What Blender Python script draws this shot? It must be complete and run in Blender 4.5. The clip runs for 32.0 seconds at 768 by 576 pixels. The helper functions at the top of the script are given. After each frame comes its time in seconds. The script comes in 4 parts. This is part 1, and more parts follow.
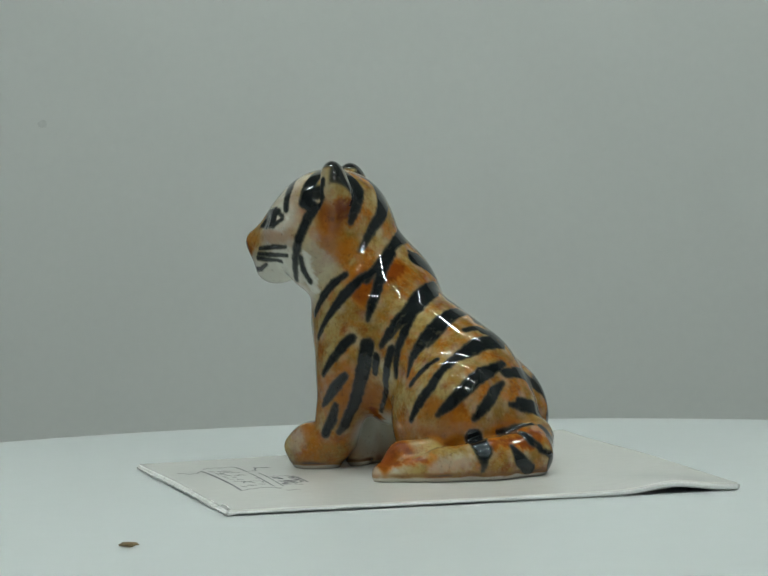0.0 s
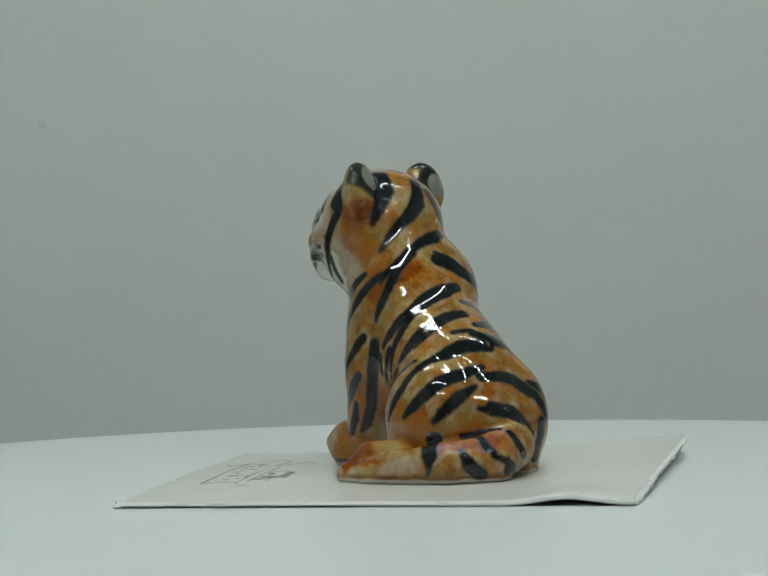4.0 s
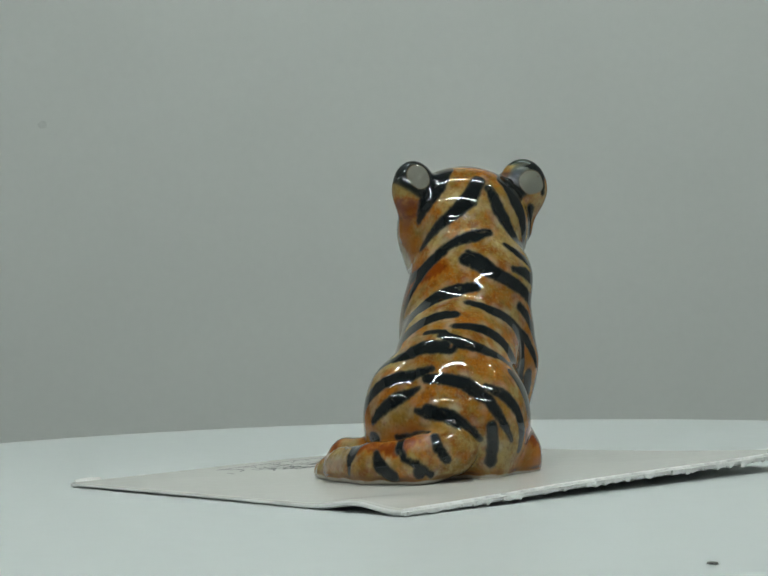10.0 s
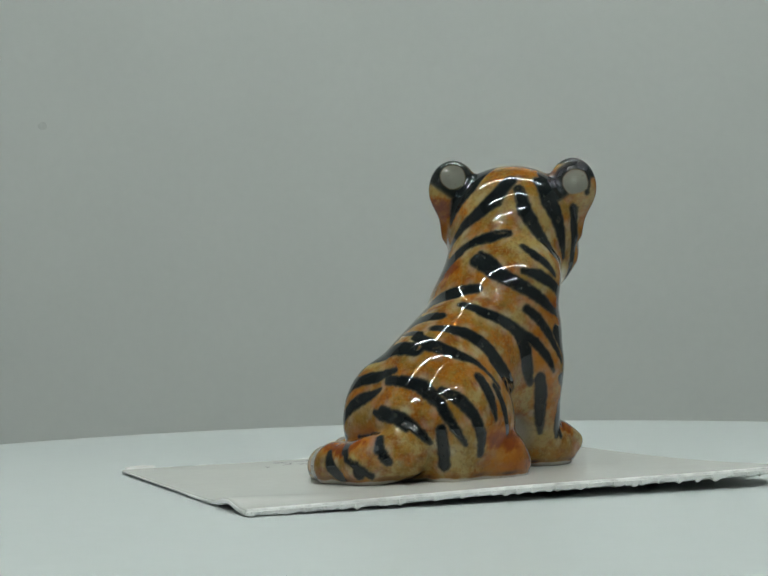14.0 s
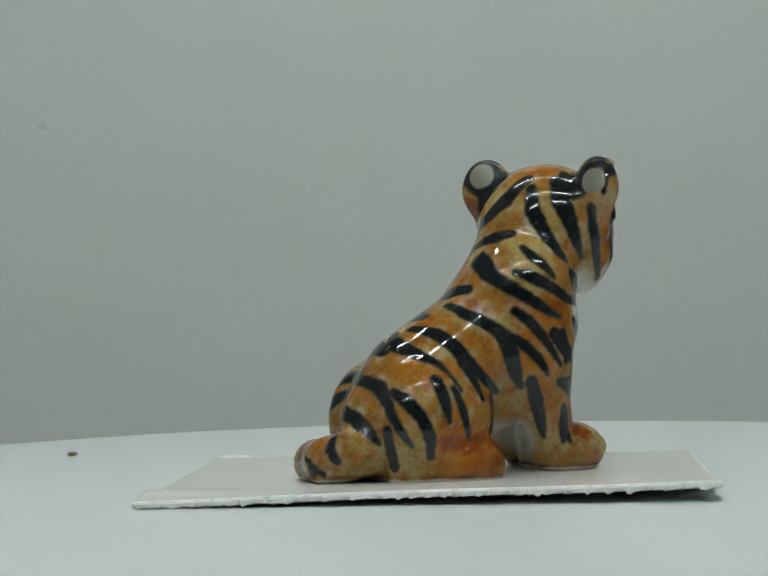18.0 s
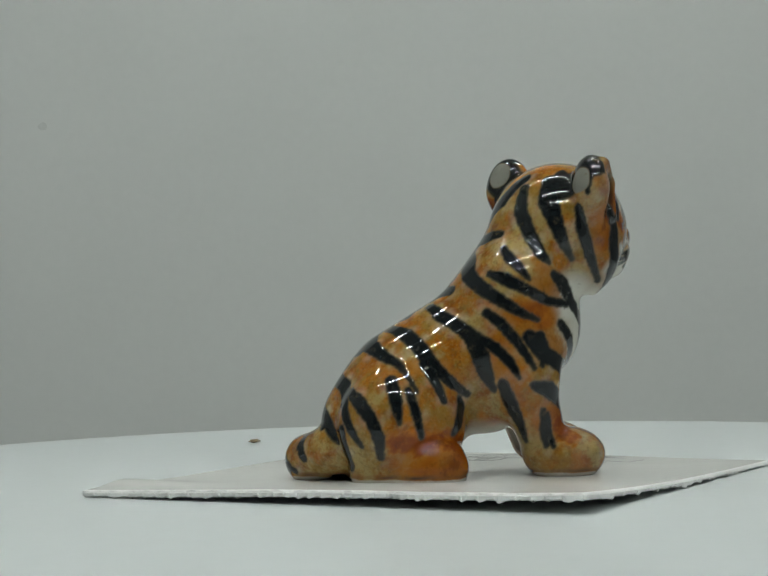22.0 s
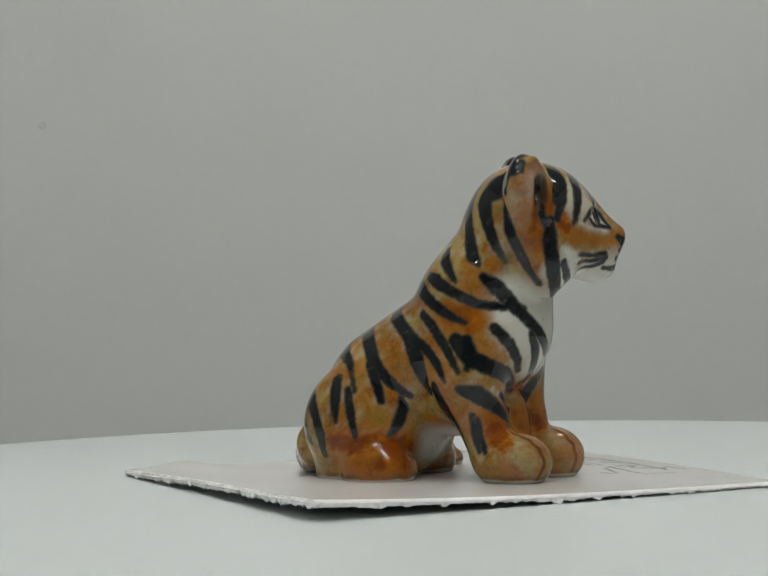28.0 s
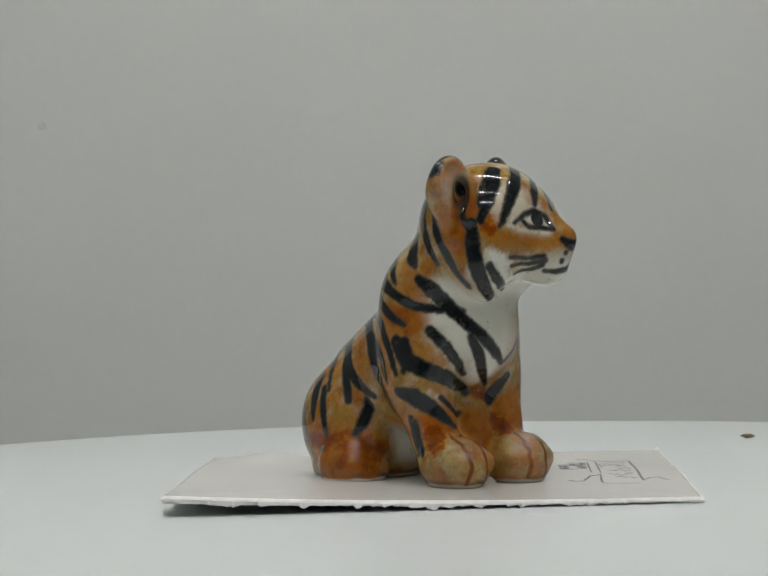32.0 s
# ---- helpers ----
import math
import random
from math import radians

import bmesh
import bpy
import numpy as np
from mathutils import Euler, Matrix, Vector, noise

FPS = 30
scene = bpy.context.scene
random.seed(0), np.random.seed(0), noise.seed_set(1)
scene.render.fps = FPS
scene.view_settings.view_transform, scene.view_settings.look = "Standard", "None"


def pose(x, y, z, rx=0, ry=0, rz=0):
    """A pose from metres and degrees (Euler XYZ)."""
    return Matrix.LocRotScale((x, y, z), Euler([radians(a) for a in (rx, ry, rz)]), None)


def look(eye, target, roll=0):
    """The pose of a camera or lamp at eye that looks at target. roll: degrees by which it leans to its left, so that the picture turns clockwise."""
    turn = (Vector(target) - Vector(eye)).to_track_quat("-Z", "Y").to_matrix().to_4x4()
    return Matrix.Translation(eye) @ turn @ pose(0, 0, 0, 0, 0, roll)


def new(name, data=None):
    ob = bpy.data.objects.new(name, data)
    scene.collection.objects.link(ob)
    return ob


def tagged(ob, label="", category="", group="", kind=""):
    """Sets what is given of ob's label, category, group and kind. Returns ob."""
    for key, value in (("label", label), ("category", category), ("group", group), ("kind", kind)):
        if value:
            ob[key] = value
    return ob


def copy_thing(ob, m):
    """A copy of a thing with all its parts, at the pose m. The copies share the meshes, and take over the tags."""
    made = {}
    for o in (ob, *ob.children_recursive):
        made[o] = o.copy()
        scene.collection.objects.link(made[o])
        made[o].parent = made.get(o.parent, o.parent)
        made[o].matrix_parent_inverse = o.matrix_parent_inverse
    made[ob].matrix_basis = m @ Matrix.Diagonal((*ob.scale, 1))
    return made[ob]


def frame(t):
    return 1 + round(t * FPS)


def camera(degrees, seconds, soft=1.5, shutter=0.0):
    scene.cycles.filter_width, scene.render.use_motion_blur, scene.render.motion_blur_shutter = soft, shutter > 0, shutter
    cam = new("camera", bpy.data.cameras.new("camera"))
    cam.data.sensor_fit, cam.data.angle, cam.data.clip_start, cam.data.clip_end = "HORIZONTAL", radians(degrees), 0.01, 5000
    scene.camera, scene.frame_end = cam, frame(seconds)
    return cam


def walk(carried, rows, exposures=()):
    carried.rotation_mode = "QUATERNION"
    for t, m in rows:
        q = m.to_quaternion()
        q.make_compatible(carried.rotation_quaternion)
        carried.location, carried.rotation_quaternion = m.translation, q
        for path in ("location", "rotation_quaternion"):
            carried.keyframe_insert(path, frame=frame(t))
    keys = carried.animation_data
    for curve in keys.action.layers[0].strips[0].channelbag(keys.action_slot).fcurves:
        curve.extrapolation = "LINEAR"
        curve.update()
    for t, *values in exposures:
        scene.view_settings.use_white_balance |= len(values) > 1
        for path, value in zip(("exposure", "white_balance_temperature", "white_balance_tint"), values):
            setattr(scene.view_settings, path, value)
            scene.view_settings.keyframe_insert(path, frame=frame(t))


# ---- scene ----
cam = camera(15.83, 32.0, soft=1.6)
EYE = (0.0, -0.34, 0.03222)
NOD = 0.01018   # degrees of tilt for one unit of shake


def gaze(shake):
    """The camera's pose; shake: how far the stand's tremble lifts its aim."""
    pan, tilt = radians(-0.794), radians(-1.395 + NOD * shake)
    aim = Vector((math.sin(pan) * math.cos(tilt), math.cos(pan) * math.cos(tilt), math.sin(tilt)))
    return look(EYE, Vector(EYE) + aim, -1.428)


SHAKE = ((0, -4.0), (0.5, -2.3), (1.0, -0.2), (2.0, -0.3), (2.5, -0.4), (3.0, -1.5), (4.5, -1.3), (6.0, -1.0), (6.6, -0.7),
         (7.0, 1.6), (7.5, 7.5), (7.8, 1.0), (8.0, -1.3), (9.0, -1.5), (9.5, -2.4), (10.0, -2.3), (10.5, -0.7), (12.0, 0.0),
         (14.5, 0.1), (17.0, -0.1), (18.0, 0.7), (21.5, 1.2), (24.0, 0.4), (28.0, 0.1), (29.0, -0.4), (30.5, 0.8), (32.0, 0.9))
walk(cam, [(t, gaze(s)) for t, s in SHAKE],
     exposures=[(0.0, 0.0, 5900, 0), (12.0, 0.0, 5930, 1), (20.0, 0.0, 5960, 3), (25.0, 0.02, 6150, 8), (32.0, 0.08, 6230, 12)])

MM = 0.001
SURFACE = 2.78           # height of the platter in the cub's millimetres

# turn of the table, degrees clockwise from its first place
TURN = ((0, 0.0), (3, 0.26), (7, 0.47), (12, 0.3), (17, 0.66), (20, 0.15), (25, 0.14), (32, 0.0))


def turned(t):
    extra = float(np.interp(t, [a for a, _ in TURN], [b for _, b in TURN]))
    return Matrix.Rotation(radians(-(6.1 * t + extra)), 4, "Z")


# ---- light: a closed light box with unseen, darkened sides, lit by rows of LEDs under its roof ----
world = bpy.data.worlds.new("world")
world.use_nodes = True
world.node_tree.nodes["Background"].inputs[0].default_value = (0.8, 0.9, 1.0, 1)
world.node_tree.nodes["Background"].inputs[1].default_value = 0.02
scene.world = world
LED_POWER = 278.0
LED_ROWS = (-0.26, -0.11, 0.065)       # y of the rows
ROOF, BACK, FRONT, SIDE, FLOOR = 0.27, 0.27, -0.46, 0.24, -0.045


# ---- materials ----
def material(name, base, rough=0.5, metal=0.0, spec=0.5, grain=0.0, scale=300.0, bump=0.0, second=None, coat=0.0):
    m = bpy.data.materials.new(name)
    m.use_nodes = True
    nt, b = m.node_tree, m.node_tree.nodes["Principled BSDF"]
    b.inputs["Roughness"].default_value, b.inputs["Metallic"].default_value = rough, metal
    b.inputs["Specular IOR Level"].default_value = spec
    b.inputs["Coat Weight"].default_value, b.inputs["Coat Roughness"].default_value = coat, 0.03
    b.inputs["Base Color"].default_value = (*base, 1)
    if grain or bump:
        tc = nt.nodes.new("ShaderNodeTexCoord")
        n1, n2 = nt.nodes.new("ShaderNodeTexNoise"), nt.nodes.new("ShaderNodeTexNoise")
        n1.inputs["Scale"].default_value, n2.inputs["Scale"].default_value = scale, scale / 14
        n1.inputs["Detail"].default_value = n2.inputs["Detail"].default_value = 4
        add = nt.nodes.new("ShaderNodeMath")
        add.operation = "ADD"
        nt.links.new(tc.outputs["Object"], n1.inputs["Vector"])
        nt.links.new(tc.outputs["Object"], n2.inputs["Vector"])
        nt.links.new(n1.outputs["Fac"], add.inputs[0])
        nt.links.new(n2.outputs["Fac"], add.inputs[1])
        ramp = nt.nodes.new("ShaderNodeMapRange")
        ramp.inputs["From Min"].default_value, ramp.inputs["From Max"].default_value = 0.7, 1.3
        nt.links.new(add.outputs[0], ramp.inputs["Value"])
        mix = nt.nodes.new("ShaderNodeMix")
        mix.data_type = "RGBA"
        nt.links.new(ramp.outputs["Result"], mix.inputs["Factor"])
        lo = second or tuple(c * (1 - grain) for c in base)
        mix.inputs["A"].default_value, mix.inputs["B"].default_value = (*lo, 1), (*base, 1)
        nt.links.new(mix.outputs["Result"], b.inputs["Base Color"])
        if bump:
            bp = nt.nodes.new("ShaderNodeBump")
            bp.inputs["Strength"].default_value, bp.inputs["Distance"].default_value = bump, 0.0002
            nt.links.new(n1.outputs["Fac"], bp.inputs["Height"])
            nt.links.new(bp.outputs["Normal"], b.inputs["Normal"])
    return m


def glow(name, colour, strength):
    m = material(name, (0.9, 0.9, 0.85))
    b = m.node_tree.nodes["Principled BSDF"]
    b.inputs["Emission Color"].default_value, b.inputs["Emission Strength"].default_value = (*colour, 1), strength
    return m


# unseen sides, floor and roof; grey kept low to hold down bounced light
CLOTH = material("darkened box cloth", (0.27, 0.275, 0.27), 0.9, grain=0.03, scale=900, bump=0.15)
BACKING = material("pale grey backdrop sheet", (0.79, 0.80, 0.775), 0.85, grain=0.03, scale=500, bump=0.1)
PLATTER = material("white platter plastic", (0.67, 0.70, 0.70), 0.42, grain=0.025, scale=260, bump=0.05)
CARDBOARD = material("cream card", (0.70, 0.69, 0.655), 0.25, grain=0.04, scale=700, bump=0.1)
TORN = material("torn card fibre", (0.92, 0.91, 0.89), 0.95, grain=0.08, scale=2500, bump=0.5)
INK = material("grey print", (0.115, 0.115, 0.12), 0.6, grain=0.5, scale=1500)
CRUMB = material("brown crumb", (0.36, 0.26, 0.12), 0.8, second=(0.11, 0.075, 0.05), grain=0.6, scale=900)
DUST = material("grey dust", (0.2, 0.2, 0.19), 0.9, grain=0.4, scale=3000)
CHIP = glow("lit led", (1.0, 0.985, 0.905), LED_POWER)
# for an unseen panel in the dim open front, added so the glaze mirrors darkness
DARK_FRONT = material("dark front panel", (0.05, 0.052, 0.055), 0.95, grain=0.2, scale=600, bump=0.2)
STRIP = material("white led strip", (0.75, 0.75, 0.72), 0.5, grain=0.03)
ALLOY = material("brushed alloy", (0.6, 0.6, 0.6), 0.4, 1.0, grain=0.05)


# ---- mesh helpers ----
def box_mesh(bm, low, high, bevel=0.0):
    made = bmesh.ops.create_cube(bm, size=1.0)["verts"]
    low, high = Vector(low), Vector(high)
    for v in made:
        v.co = Vector([low[i] + (v.co[i] + 0.5) * (high[i] - low[i]) for i in range(3)])
    if bevel:
        edges = list({e for v in made for e in v.link_edges})
        bmesh.ops.bevel(bm, geom=edges, offset=bevel, segments=2, affect="EDGES")
    return bm


def mesh_of(name, bm, mat, smooth=True):
    me = bpy.data.meshes.new(name)
    bm.to_mesh(me)
    bm.free()
    me.materials.append(mat)
    for f in me.polygons:
        f.use_smooth = smooth
    return me


def part(name, bm, mat, parent=None, label="", smooth=False):
    ob = new(name, mesh_of(name, bm, mat, smooth))
    ob.parent = parent
    return tagged(ob, label)


def lathe(profile, steps=128):
    """A closed ring of (radius, height) turned about z."""
    bm = bmesh.new()
    rings = []
    for r, z in profile:
        if r < 1e-9:
            rings.append([bm.verts.new((0, 0, z))])
        else:
            rings.append([bm.verts.new((r * math.cos(2 * math.pi * i / steps), r * math.sin(2 * math.pi * i / steps), z)) for i in range(steps)])
    for a, b in zip(rings, rings[1:]):
        for i in range(steps):
            j = (i + 1) % steps
            if len(a) == 1 and len(b) > 1:
                bm.faces.new((a[0], b[i], b[j]))
            elif len(b) == 1 and len(a) > 1:
                bm.faces.new((a[i], b[0], a[j]))
            elif len(a) > 1:
                bm.faces.new((a[i], b[i], b[j], a[j]))
    bmesh.ops.recalc_face_normals(bm, faces=bm.faces)
    return bm


# ---- the photo box ----
def slab(name, low, high, mat, label):
    ob = new(name, mesh_of(name, box_mesh(bmesh.new(), low, high), mat, False))
    return tagged(ob, label, name.split("_")[0], kind="structure")


W = 0.006
slab("wall_north", (-SIDE - W, BACK, FLOOR), (SIDE + W, BACK + W, ROOF), BACKING, "pale grey backdrop sheet at the back of the box")
slab("wall_south", (-SIDE - W, FRONT - W, FLOOR), (SIDE + W, FRONT, ROOF), DARK_FRONT, "unseen dark panel added for the dim open front of the box")
slab("wall_east", (SIDE, FRONT, FLOOR), (SIDE + W, BACK, ROOF), CLOTH, "unseen grey cloth side of the box, darkened to cut bounced light")
slab("wall_west", (-SIDE - W, FRONT, FLOOR), (-SIDE, BACK, ROOF), CLOTH, "unseen grey cloth side of the box, darkened to cut bounced light")
slab("floor", (-SIDE - W, FRONT - W, FLOOR - W), (SIDE + W, BACK + W, FLOOR), CLOTH, "unseen grey cloth floor of the box, darkened to cut bounced light")
slab("ceiling", (-SIDE - W, FRONT - W, ROOF), (SIDE + W, BACK + W, ROOF + W), CLOTH, "unseen grey cloth roof of the box, darkened to cut bounced light")


def backdrop_stain():
    bm = bmesh.new()
    bmesh.ops.create_circle(bm, cap_ends=True, radius=1.0, segments=24)
    for v in bm.verts:
        k = 1 + 0.3 * noise.noise(v.co * 1.5)
        v.co = Vector((STAIN_AT[0] + 0.0011 * k * v.co.x, BACK - 0.0003, STAIN_AT[1] + 0.0008 * k * v.co.y))
    part("stain", bm, STAIN, bpy.data.objects["wall_north"], "faint grey stain")


STAIN_AT = (-0.0829, 0.0550)
STAIN = material("grey stain", (0.73, 0.74, 0.715), 0.9, grain=0.1, scale=2000)
backdrop_stain()


def led_strip():
    base = new("led_strip")
    part("strip_board", box_mesh(bmesh.new(), (-0.16, -0.005, -0.002), (0.17, 0.005, 0.0), 0.0005), STRIP, base)
    chip = mesh_of("led_chip", box_mesh(bmesh.new(), (-0.002, -0.002, -0.0032), (0.002, 0.002, -0.002)), CHIP, False)
    for i in range(17):
        ob = new("led_chip", chip)
        ob.parent, ob.location = base, (-0.14 + 0.018 * i, 0, 0)
    return tagged(base, "white strip of small lit lamps under the box roof", "light strip", "strips under the roof")


first = led_strip()
first.location = (0, LED_ROWS[0], ROOF)
for y in LED_ROWS[1:]:
    copy_thing(first, Matrix.Translation((0, y, ROOF)))

# ---- turntable ----
turntable = new("turntable")
rim = [(0.1 - 0.002 + 0.002 * math.sin(a), -0.002 + 0.002 * math.cos(a)) for a in np.linspace(0, math.pi / 2, 7)]
part("platter", lathe([(0, 0), (0.05, 0), (0.09, 0)] + rim + [(0.1, -0.008), (0.098, -0.01), (0, -0.01)], 200), PLATTER, turntable, smooth=True)
part("base", lathe([(0, -0.012), (0.07, -0.012), (0.072, -0.014), (0.08, -0.043), (0.078, -0.045), (0, -0.045)], 96), PLATTER, turntable, "white plastic base", smooth=True)
part("spindle", lathe([(0, -0.0095), (0.012, -0.0095), (0.012, -0.0125), (0, -0.0125)], 48), ALLOY, turntable, "metal spindle")
tagged(turntable, "round white plastic turntable with a smooth platter", "turntable")


# ---- card ----
CORNERS = {"a": Vector((-38.3, 23.5)), "b": Vector((-22.1, -38.3)), "c": Vector((36.0, -22.7)), "d": Vector((19.1, 42.2))}


def card_point(u, v):
    """u from edge ab to edge cd, v from edge ad to edge bc; millimetres."""
    c = CORNERS
    return (c["a"] * (1 - v) + c["b"] * v) * (1 - u) + (c["d"] * (1 - v) + c["c"] * v) * u


def card_lift(u, v):
    """Height of the card's upper side over the platter."""
    z = 0.92 - 0.28 * max(abs(2 * u - 1), abs(2 * v - 1)) ** 2.5
    z += 0.42 * math.exp(-((u - 0.14) / 0.16) ** 2 - ((v - 0.47) / 0.25) ** 2)
    z += 1.75 * max(0.0, (u - v + 0.1) / 1.1) ** 2.2
    z += 0.75 * max(0.0, u - 0.55) ** 2 / 0.2 * math.exp(-((v - 0.55) / 0.4) ** 2)
    z += 0.75 * math.exp(-((u - 0.87) / 0.07) ** 2 - ((v - 1.0) / 0.14) ** 2)
    return z


def ragged(s, seed, depth):
    """Bite of a torn edge at s along it, millimetres."""
    n = noise.noise(Vector((s * 26, seed, 0))) + 0.6 * noise.noise(Vector((s * 70, seed, 3)))
    return depth * (0.35 * n + 0.6 * tooth(s, seed))


def tooth(s, seed):
    """Saw of the perforation along a torn edge, 0 to 1."""
    k = s * 31 + seed + 1.1 * noise.noise(Vector((s * 9, seed, 7)))
    return (k % 1.0) ** 1.5


def build_card():
    n = 200
    bm = bmesh.new()
    top, low = [], []
    for i in range(n + 1):
        rt, rl = [], []
        for j in range(n + 1):
            u, v = i / n, j / n
            p = card_point(u, v)
            if i == 0:
                p = p + Vector((0.97, 0.22)) * ragged(v, 1.3, 0.55)
            if i == n:
                p = p - Vector((0.97, 0.22)) * ragged(v, 5.1, 0.9)
            if j == 0:
                p = p - Vector((0.26, 0.96)) * ragged(u, 9.7, 0.35)
            z = card_lift(u, v)
            thick = (0.36 if j == n else 0.5) + 0.35 * max(0.0, 2 * u - 1) + (0.16 * noise.noise(Vector((u * 45, v * 45, 8))) + 0.4 * (tooth(v, 5.1) - 0.5) if i in (0, n) else 0)
            edge = min(i, n - i, j, n - j) == 0
            fray = (0.12 * noise.noise(Vector((u * 60, v * 60, 2))) if edge and j != n else 0)
            rt.append(bm.verts.new((p.x * MM, p.y * MM, (z + fray - (0.3 if edge and j != n else 0.12 if edge else 0)) * MM)))
            rl.append(bm.verts.new((p.x * MM, p.y * MM, (max(0.03, z - thick + fray)) * MM)))
        top.append(rt)
        low.append(rl)
    for i in range(n):
        for j in range(n):
            bm.faces.new((top[i][j], top[i + 1][j], top[i + 1][j + 1], top[i][j + 1])).material_index = 1 if min(i, n - 1 - i, j) == 0 else 0
            bm.faces.new((low[i][j], low[i][j + 1], low[i + 1][j + 1], low[i + 1][j])).material_index = 0
    for k in range(n):
        for a, b, ta, tb in ((low[k][0], low[k + 1][0], top[k][0], top[k + 1][0]), (low[k + 1][n], low[k][n], top[k + 1][n], top[k][n]),
                             (low[0][k + 1], low[0][k], top[0][k + 1], top[0][k]), (low[n][k], low[n][k + 1], top[n][k], top[n][k + 1])):
            bm.faces.new((a, b, tb, ta)).material_index = 1
    bmesh.ops.recalc_face_normals(bm, faces=bm.faces)
    ob = new("card", mesh_of("card", bm, CARDBOARD, True))
    ob.data.materials.append(TORN)
    return tagged(ob, "cream cardboard display card with torn perforated edges and a printed mark", "card")


card = build_card()


def bar(course, width, parent, name="print_bar"):
    """A flat stroke of ink along points (u, v) of the card."""
    bm = bmesh.new()
    rows = []
    pts = [card_point(u, v) for u, v in course]
    for k, (u, v) in enumerate(course):
        d = (pts[min(k + 1, len(pts) - 1)] - pts[max(k - 1, 0)]).normalized()
        n = Vector((-d.y, d.x)) * width / 2
        z = card_lift(u, v)
        rows.append([bm.verts.new(((pts[k].x + s * n.x) * MM, (pts[k].y + s * n.y) * MM, (z + h) * MM)) for s, h in ((-1, -0.02), (-1, 0.012), (1, 0.012), (1, -0.02))])
    for a, b in zip(rows, rows[1:]):
        for i in range(4):
            bm.faces.new((a[i], b[i], b[(i + 1) % 4], a[(i + 1) % 4]))
    bm.faces.new(rows[0])
    bm.faces.new(rows[-1][::-1])
    bmesh.ops.recalc_face_normals(bm, faces=bm.faces)
    return part(name, bm, INK, parent)


def printed_mark():
    """The unreadable printed mark: a slanted box with bars in it, a thin line to each side and a dark cluster."""
    rng = random.Random(4)
    lines = ((0.45, (0.040, 0.29), (0.058, 0.34), (0.076, 0.325), (0.090, 0.29)), (0.75, (0.090, 0.28), (0.091, 0.48), (0.091, 0.70)),
             (0.50, (0.094, 0.70), (0.117, 0.685), (0.147, 0.68), (0.170, 0.705)), (0.22, (0.100, 0.235), (0.137, 0.235), (0.172, 0.24)),
             (0.35, (0.122, 0.36), (0.152, 0.39)), (0.30, (0.106, 0.55), (0.124, 0.575), (0.158, 0.57)), (0.26, (0.104, 0.44), (0.128, 0.46), (0.150, 0.455)),
             (0.60, (0.172, 0.25), (0.170, 0.38), (0.192, 0.36), (0.205, 0.29)), (0.70, (0.206, 0.275), (0.236, 0.30)),
             (0.42, (0.166, 0.41), (0.163, 0.67)), (0.42, (0.184, 0.42), (0.181, 0.67)), (0.60, (0.239, 0.535), (0.242, 0.62)),
             (0.25, (0.172, 0.74), (0.199, 0.745)), (0.60, (0.186, 0.645), (0.222, 0.66)), (0.60, (0.190, 0.50), (0.242, 0.51)))
    for w, *way in lines:
        knots = np.array(way)
        at = np.linspace(0, len(way) - 1, 4 * len(way))
        course = [(float(np.interp(k, range(len(way)), knots[:, 0])) + 0.0008 * math.sin(5 * k), float(np.interp(k, range(len(way)), knots[:, 1])) + 0.004 * math.sin(7 * k + w)) for k in at]
        bar(course, 0.42 * w, card)
    for k in range(58):
        inside = k >= 30
        u, v = (rng.uniform(0.188, 0.232), rng.uniform(0.51, 0.645)) if inside else (rng.uniform(0.10, 0.16), rng.uniform(0.30, 0.66))
        bar([(u, v), (u + rng.uniform(0.004, 0.012), v + rng.uniform(-0.02, 0.02))], rng.uniform(0.3, 0.7) if inside else rng.uniform(0.12, 0.26), card)


printed_mark()


def paper_flake(start, length, tall):
    """A torn lip of white paper along edge ab, start and length in millimetres from corner b."""
    bm = bmesh.new()
    rows = []
    whole = (CORNERS["a"] - CORNERS["b"]).length
    inward = Vector((0.97, 0.22))
    for i in range(13):
        s = i / 12
        v = 1 - (start + length * s) / whole
        p = card_point(0.0, v) + inward * 0.25
        z = card_lift(0.0, v) - 0.3
        h = tall * (0.25 + 0.75 * math.sin(math.pi * (0.1 + 0.8 * s)) ** 0.5 + 0.2 * noise.noise(Vector((9 * s, start, 1)))) + 0.3
        rows.append([bm.verts.new((q.x * MM, q.y * MM, w * MM)) for q, w in ((p, z), (p + inward * 0.1, z + h), (p + inward * 0.25, z + h - 0.04), (p + inward * 0.5, z))])
    for a, b in zip(rows, rows[1:]):
        for i in range(4):
            bm.faces.new((a[i], b[i], b[(i + 1) % 4], a[(i + 1) % 4]))
    bm.faces.new(rows[0])
    bm.faces.new(rows[-1][::-1])
    bmesh.ops.recalc_face_normals(bm, faces=bm.faces)
    part("paper_flake", bm, TORN, card, "torn flake of white paper")


paper_flake(0.4, 4.0, 0.42)
paper_flake(5.8, 1.0, 0.08)
paper_flake(10.2, 1.2, 0.1)
paper_flake(24.0, 1.4, 0.08)


